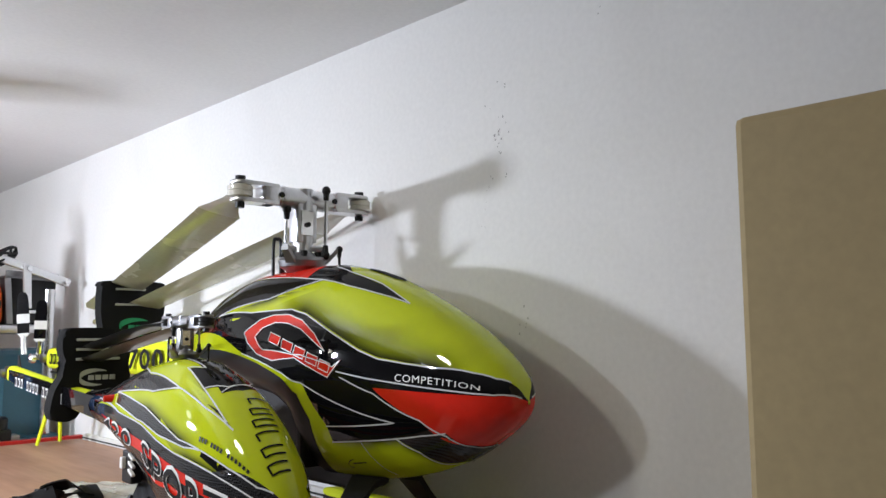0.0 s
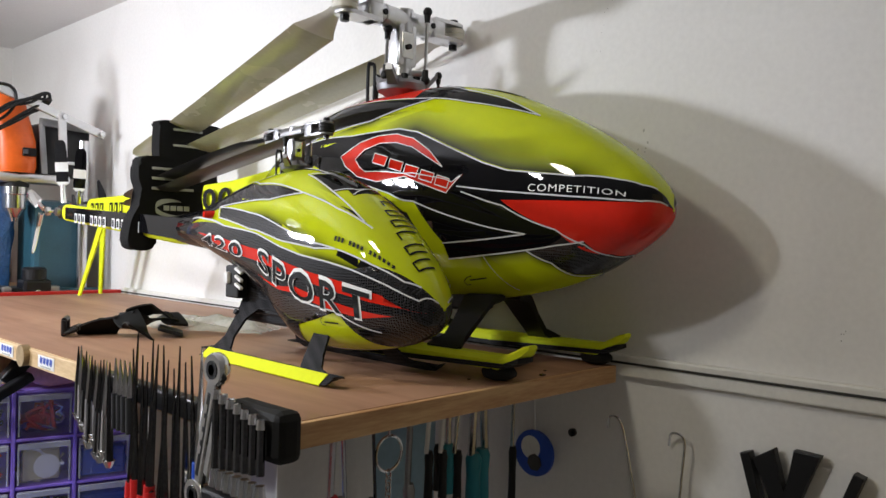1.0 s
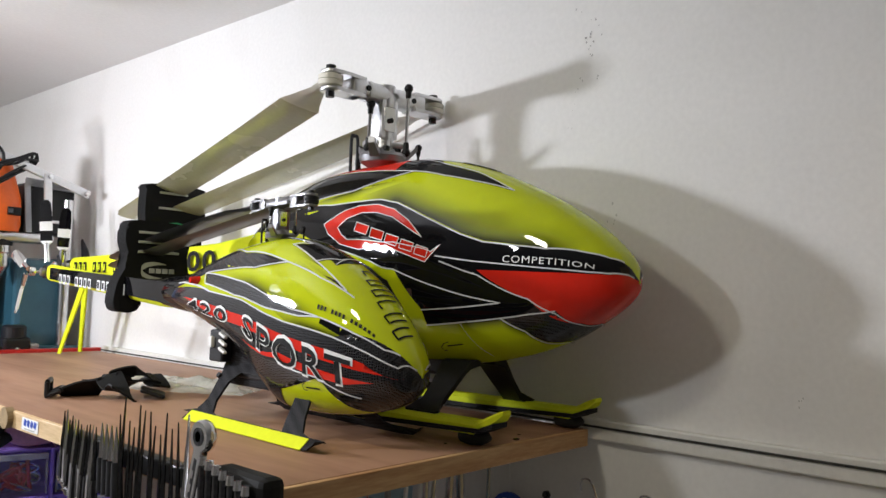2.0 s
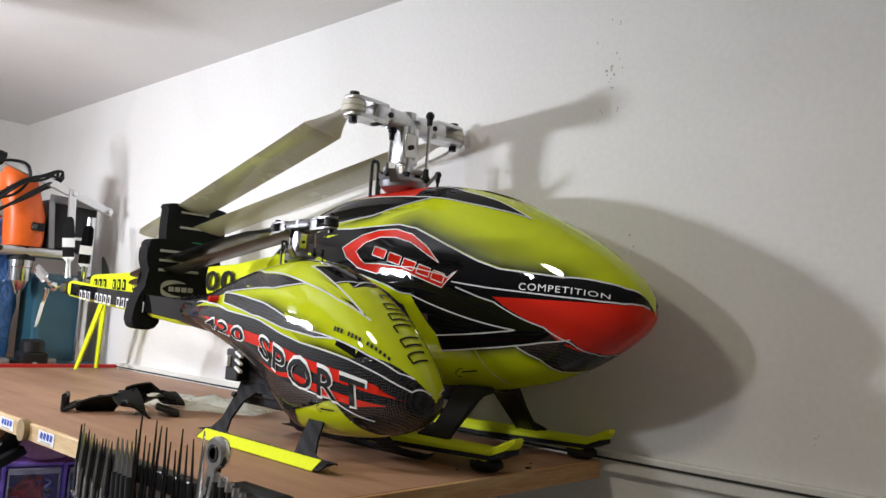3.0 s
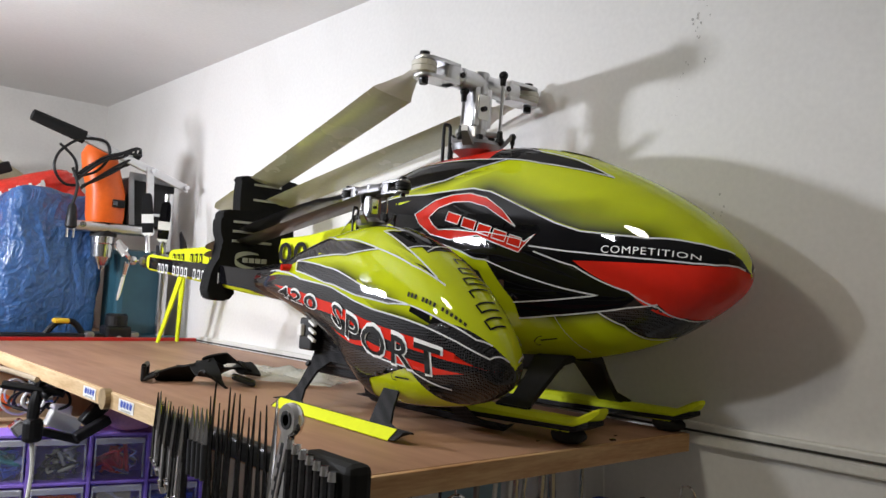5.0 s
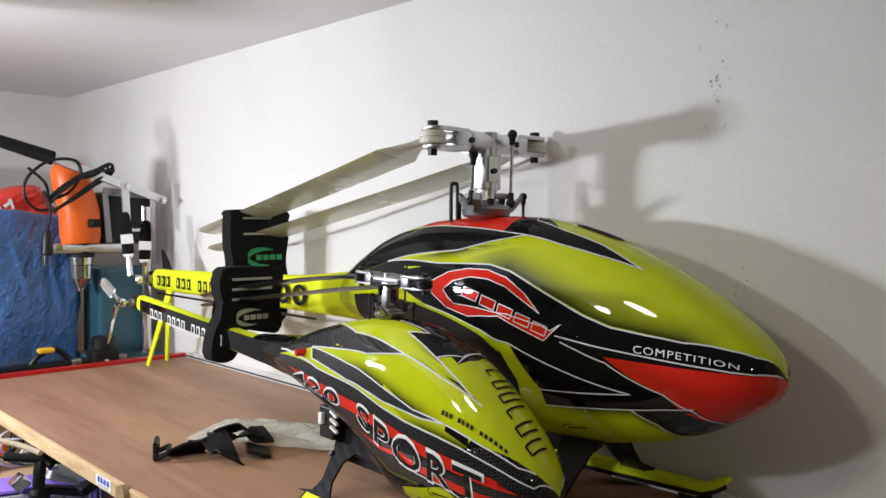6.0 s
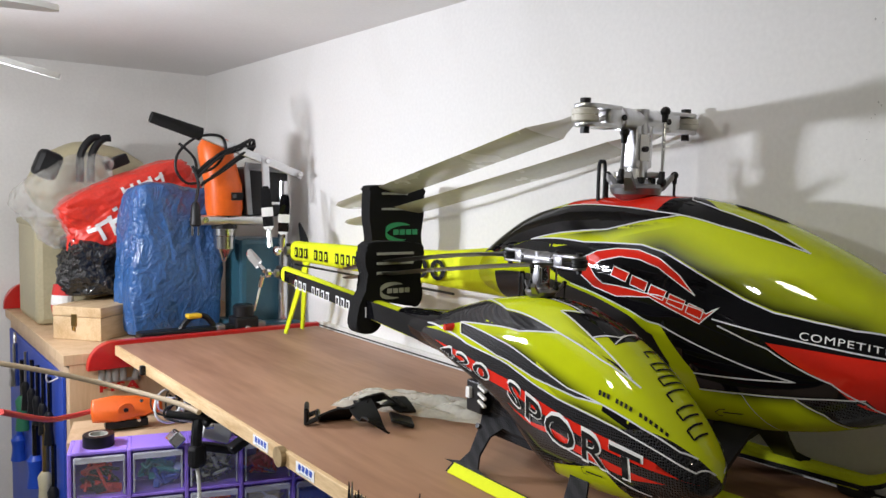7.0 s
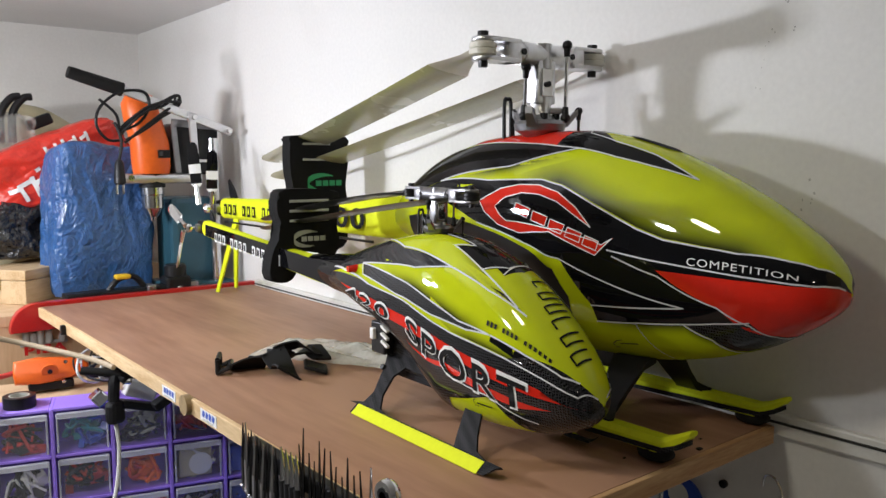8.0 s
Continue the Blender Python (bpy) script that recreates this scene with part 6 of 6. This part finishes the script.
# ---- tools on the side of the workbench ----
def hung_tool(name, label, y, z, length, metal, grip_material, width=0.010, jaw=False):
    t = thing(name, label, "hand tool", pose(-0.508, y, z), group="tools hung on the blue board")
    part("shank", tube((-.008, 0, 0), (-.008, 0, -length * .5), width * .35, seg=10), metal, t)
    rounded(part("handle", lathe([(width * .4, 0), (width * .75, -.01), (width * .6, -length * .25), (width * .8, -length * .48), (width * .3, -length * .5)], (-.010, 0, -length * .5), seg=12), grip_material, t))
    if jaw:
        part("jaw", plate([(-.012, 0), (-.004, .022), (0, .006), (.004, .022), (.012, 0), (.005, -.010), (-.005, -.010)], .005, Matrix.Translation((-.008, 0, .004)) @ Matrix.Rotation(radians(90), 4, "Y") @ Matrix.Rotation(radians(90), 4, "Z"), .001), metal, t)


for i, (y, z, ln, me, gr, w, jw) in enumerate(((1.70, .925, .10, STEEL, STEEL, .016, True), (1.60, .905, .16, DARK_STEEL, GREEN, .020, False), (1.56, .93, .13, STEEL, BLACK, .012, False), (1.49, .925, .12, DARK_STEEL, BLACK, .012, False), (1.43, .925, .125, DARK_STEEL, BLACK, .012, False), (1.37, .925, .13, DARK_STEEL, BLACK, .012, False),
                                               (1.31, .925, .135, DARK_STEEL, BLACK, .012, False), (1.46, .80, .14, DARK_STEEL, BLUE_PLASTIC, .022, False), (1.36, .80, .15, BRASS, BEIGE, .018, True), (1.28, .80, .16, DARK_STEEL, BLACK, .014, False), (1.66, .78, .12, BLUE_PLASTIC, BLUE_PLASTIC, .022, True))):
    hung_tool("screwdriver" if not jw else "pliers", "dark steel hand tool hanging on the blue board", y, z, ln, me, gr, w, jw)
ring = thing("wire_hook", "white wire hook on the blue board", "hook")
part("wire", sweep([(-.508, 1.27, .93), (-.525, 1.27, .925), (-.530, 1.26, .94), (-.522, 1.25, .945), (-.515, 1.245, .938)], .0016, 8), WHITE, ring)

# ---- tools on the magnetic strip of the board edge ----
strip = thing("magnetic_strip", "black magnetic tool strip along the board edge", "tool rail")
part("rail", box((0.012, 0.285, 0.016), (X0 - 0.0065, 0.160, TOP - 0.004), 0.002), BLACK, strip)
rnd = random.Random(5)
WORN_STEEL = mat("worn grey steel", (0.10, 0.10, 0.104), 0.14, 1.0, vary=0.35, scale=90)
XT = X0 - 0.016


def rod_tool(name, label, y, top, bottom, r, metal, grip_part=None, grip_from=0.5, lean=0.0, group="tools on the magnetic strip"):
    t = thing(name, label, "hand tool", pose(XT - r, y, 0), group=group)
    m = bottom + (top - bottom) * grip_from
    part("blade", tube((0, lean * (m - top), m), (0, 0, top), r, r * 0.15, 8), metal, t)
    if grip_part:
        rounded(part("grip", tube((0, lean * (bottom - top), bottom), (0, lean * (m - top), m), r * 1.5, r * 1.25, 10), grip_part, t))
    else:
        part("shank", tube((0, lean * (bottom - top), bottom), (0, lean * (m - top), m), r * 1.15, r, 6), metal, t)
        part("end", tube((0, lean * (bottom - top), bottom - .006), (0, lean * (bottom - top), bottom), r * .8, r * 1.7, 10), STEEL, t)


for i in range(12):
    rod_tool("hex_driver_bit", "long dark steel driver bit on the magnetic strip", 0.290 - 0.0058 * i, 1.022 - 0.0008 * i + rnd.uniform(-.004, .004), 0.962 - 0.0024 * i + rnd.uniform(-.006, .006), 0.0030, STEEL if i % 3 == 1 else DARK_STEEL, None, 0.45, rnd.uniform(-.06, .06), "driver bits on the magnetic strip")
for i in range(4):
    rod_tool("flat_bit", "bent grey scraper blade on the magnetic strip", 0.215 - 0.0085 * i, 1.022, 0.966, 0.0034, STEEL, BLACK, 0.5, 0.12, "scrapers on the magnetic strip")
for i in range(12):
    rod_tool("needle_file", "dark needle file with a red dipped grip", 0.184 - 0.0082 * i, 1.044 - 0.0008 * i + rnd.uniform(-.016, .008), 0.868 + rnd.uniform(-.008, .004), 0.0034, WORN_STEEL, RED_GRIP, 0.36 + rnd.uniform(-.04, .04), rnd.uniform(-.09, .09), "needle files on the magnetic strip")
rod_tool("chisel", "flat steel chisel on the magnetic strip", 0.078, 1.046, 0.90, 0.0042, STEEL, BLUE_PLASTIC, 0.45, 0.0)

wr = thing("ratchet_wrench", "chrome ratchet spanner hanging on the magnetic strip", "wrench", pose(XT - 0.006, 0.055, 1.034, 14, 0, 0))
bm = plate([(-.006, -.008), (.006, -.008), (.0055, -.085), (-.0055, -.085)], .006, Matrix.Rotation(radians(90), 4, "Y") @ Matrix.Rotation(radians(90), 4, "Z"), .0015)
part("shaft", bm, CHROME, wr)
part("groove", box((.0064, .005, .062), (0, 0, -.047), .001), BLACK, wr)
for z in (0.0, -0.092):
    f = Matrix.Translation((0, 0, z)) @ Matrix.Rotation(radians(90), 4, "Y")
    rounded(part("head", lathe([(.006, -.004), (.0105, -.004), (.0115, -.002), (.0115, .002), (.0105, .004), (.006, .004), (.006, -.004)], m=f, seg=28), CHROME, wr), 30)
    part("ratchet", lathe([(.0040, -.0046), (.0065, -.0046), (.0065, .0046), (.0040, .0046), (.0040, -.0046)], m=f, seg=12), BLACK, wr)
for k in range(4):
    part("stamp", box((.0006, .002, .006), (-.0034, 0, -.028 - .010 * k), 0), CHROME, wr)

bits = thing("bit_holder", "black rubber holder with a row of steel bits", "bit holder", pose(XT, 0.018, TOP))
part("body", box((.020, .062, .034), (.004, -.004, -.001), .006), RUBBER, bits)
for k in range(7):
    y = .030 - .0088 * k
    b = part("bit", tube((-.010, y, -.030 + .001 * k), (-.010, y, .016 - .0018 * k), .0026, seg=6), WORN_STEEL, bits)
    part("tip", tube((-.010, y, .016 - .0018 * k), (-.010, y, .022 - .0018 * k), .0036, .0028, 10), CHROME, b)
    part("foot", tube((-.010, y, -.042), (-.010, y, -.030), .0042, .0030, 8), STEEL, b)
ph = thing("small_screen", "small black framed screen hanging below the bit holder", "screen", pose(XT - 0.004, 0.036, 0.905, 0, 0, 0))
part("frame", box((.010, .066, .095), (0, 0, 0), .003), BLACK, ph)
part("glass", box((.0012, .054, .080), (-.0056, .002, -.006), .0003), POWDER, ph, "pale blue glass")

# ---- hanging under the board ----
rail = thing("tool_rail", "black rail with hanging tools under the board", "tool rail")
part("bar", box((0.30, 0.014, 0.014), (-0.175, 0.118, TOP - 0.0255), 0.002), BLACK, rail)
under = ((-.318, .12, RED_GRIP, STEEL, .006), (-.296, .14, GREY_ALLOY, STEEL, .004), (-.268, .15, DARK_STEEL, DARK_STEEL, .003), (-.215, .15, GREY_ALLOY, GREY_ALLOY, .006), (-.196, .09, BLACK, WHITE, .0045), (-.184, .09, BLACK, WHITE, .0045), (-.172, .09, BLACK, WHITE, .0045),
         (-.160, .10, BLACK, STEEL, .0045), (-.148, .10, TEAL, STEEL, .0075), (-.128, .12, TEAL, STEEL, .0085), (-.108, .12, TEAL, STEEL, .0085), (-.062, .13, BLACK, STEEL, .0045))
for x, ln, gr, me, r in under:
    t = thing("hanging_screwdriver", "small screwdriver hanging blade up under the board", "screwdriver", pose(x, 0.112 + rnd.uniform(-.02, .01), TOP - 0.0325), group="screwdrivers under the board")
    part("shank", tube((0, 0, 0), (rnd.uniform(-.006, .006), 0, -ln * .5), r * .5, seg=8), me, t)
    rounded(part("handle", lathe([(r * .7, 0), (r, -.006), (r * .85, -ln * .2), (r, -ln * .5)], (0, 0, -ln * .48), seg=12), gr, t))
kr = thing("key_ring", "steel key ring with a short chain", "key ring", pose(-0.245, 0.105, 0.930))
part("ring", sweep([(.016 * math.cos(a), 0, .016 * math.sin(a)) for a in [k * math.pi / 8 for k in range(17)]], .0014, 8, steps=2), CHROME, kr)
part("hanger", tube((0, 0, .015), (0, 0, .0372), .0012, seg=8), STEEL, kr)
for k in range(7):
    part("chain_link", sweep([(.003 * math.cos(a) * (k % 2), .003 * math.cos(a) * (1 - k % 2), -.019 - .006 * k + .0045 * math.sin(a)) for a in [j * math.pi / 4 for j in range(9)]], .0008, 6, steps=2), STEEL, kr)
disc = thing("printed_disc", "round blue and white printed badge hanging on the wall", "badge", pose(-0.012, 0.112, 0.888))
part("disc", tube((0, 0, 0), (-.004, 0, 0), .026, seg=32), BLUE_PLASTIC, disc)
part("white_field", tube((-.004, .004, .006), (-.0046, .004, .006), .013, seg=20), WHITE, disc)
part("dark_field", tube((-.0041, -.002, -.010), (-.0048, -.002, -.010), .010, seg=7), DARK_STEEL, disc)
part("string", tube((-.002, 0, .024), (-.002, .004, .090), .0008, seg=6), WHITE, disc)
for x, w, m_, lab in ((-0.35, .10, WHITE, "white paper card hanging below the shelf"), (-0.20, .12, WHITE, "white card behind the hanging tools"), (-0.09, .10, POWDER, "pale blue card behind the hanging tools")):
    c = thing("hanging_card", lab, "card", pose(x, 0.25, 0.868, 0, 0, -8))
    part("sheet", box((w, .003, .226), (0, 0, 0), .0008), m_, c)
    part("fold", box((w, .004, .004), (0, -.002, .04), .001), TRIM, c)
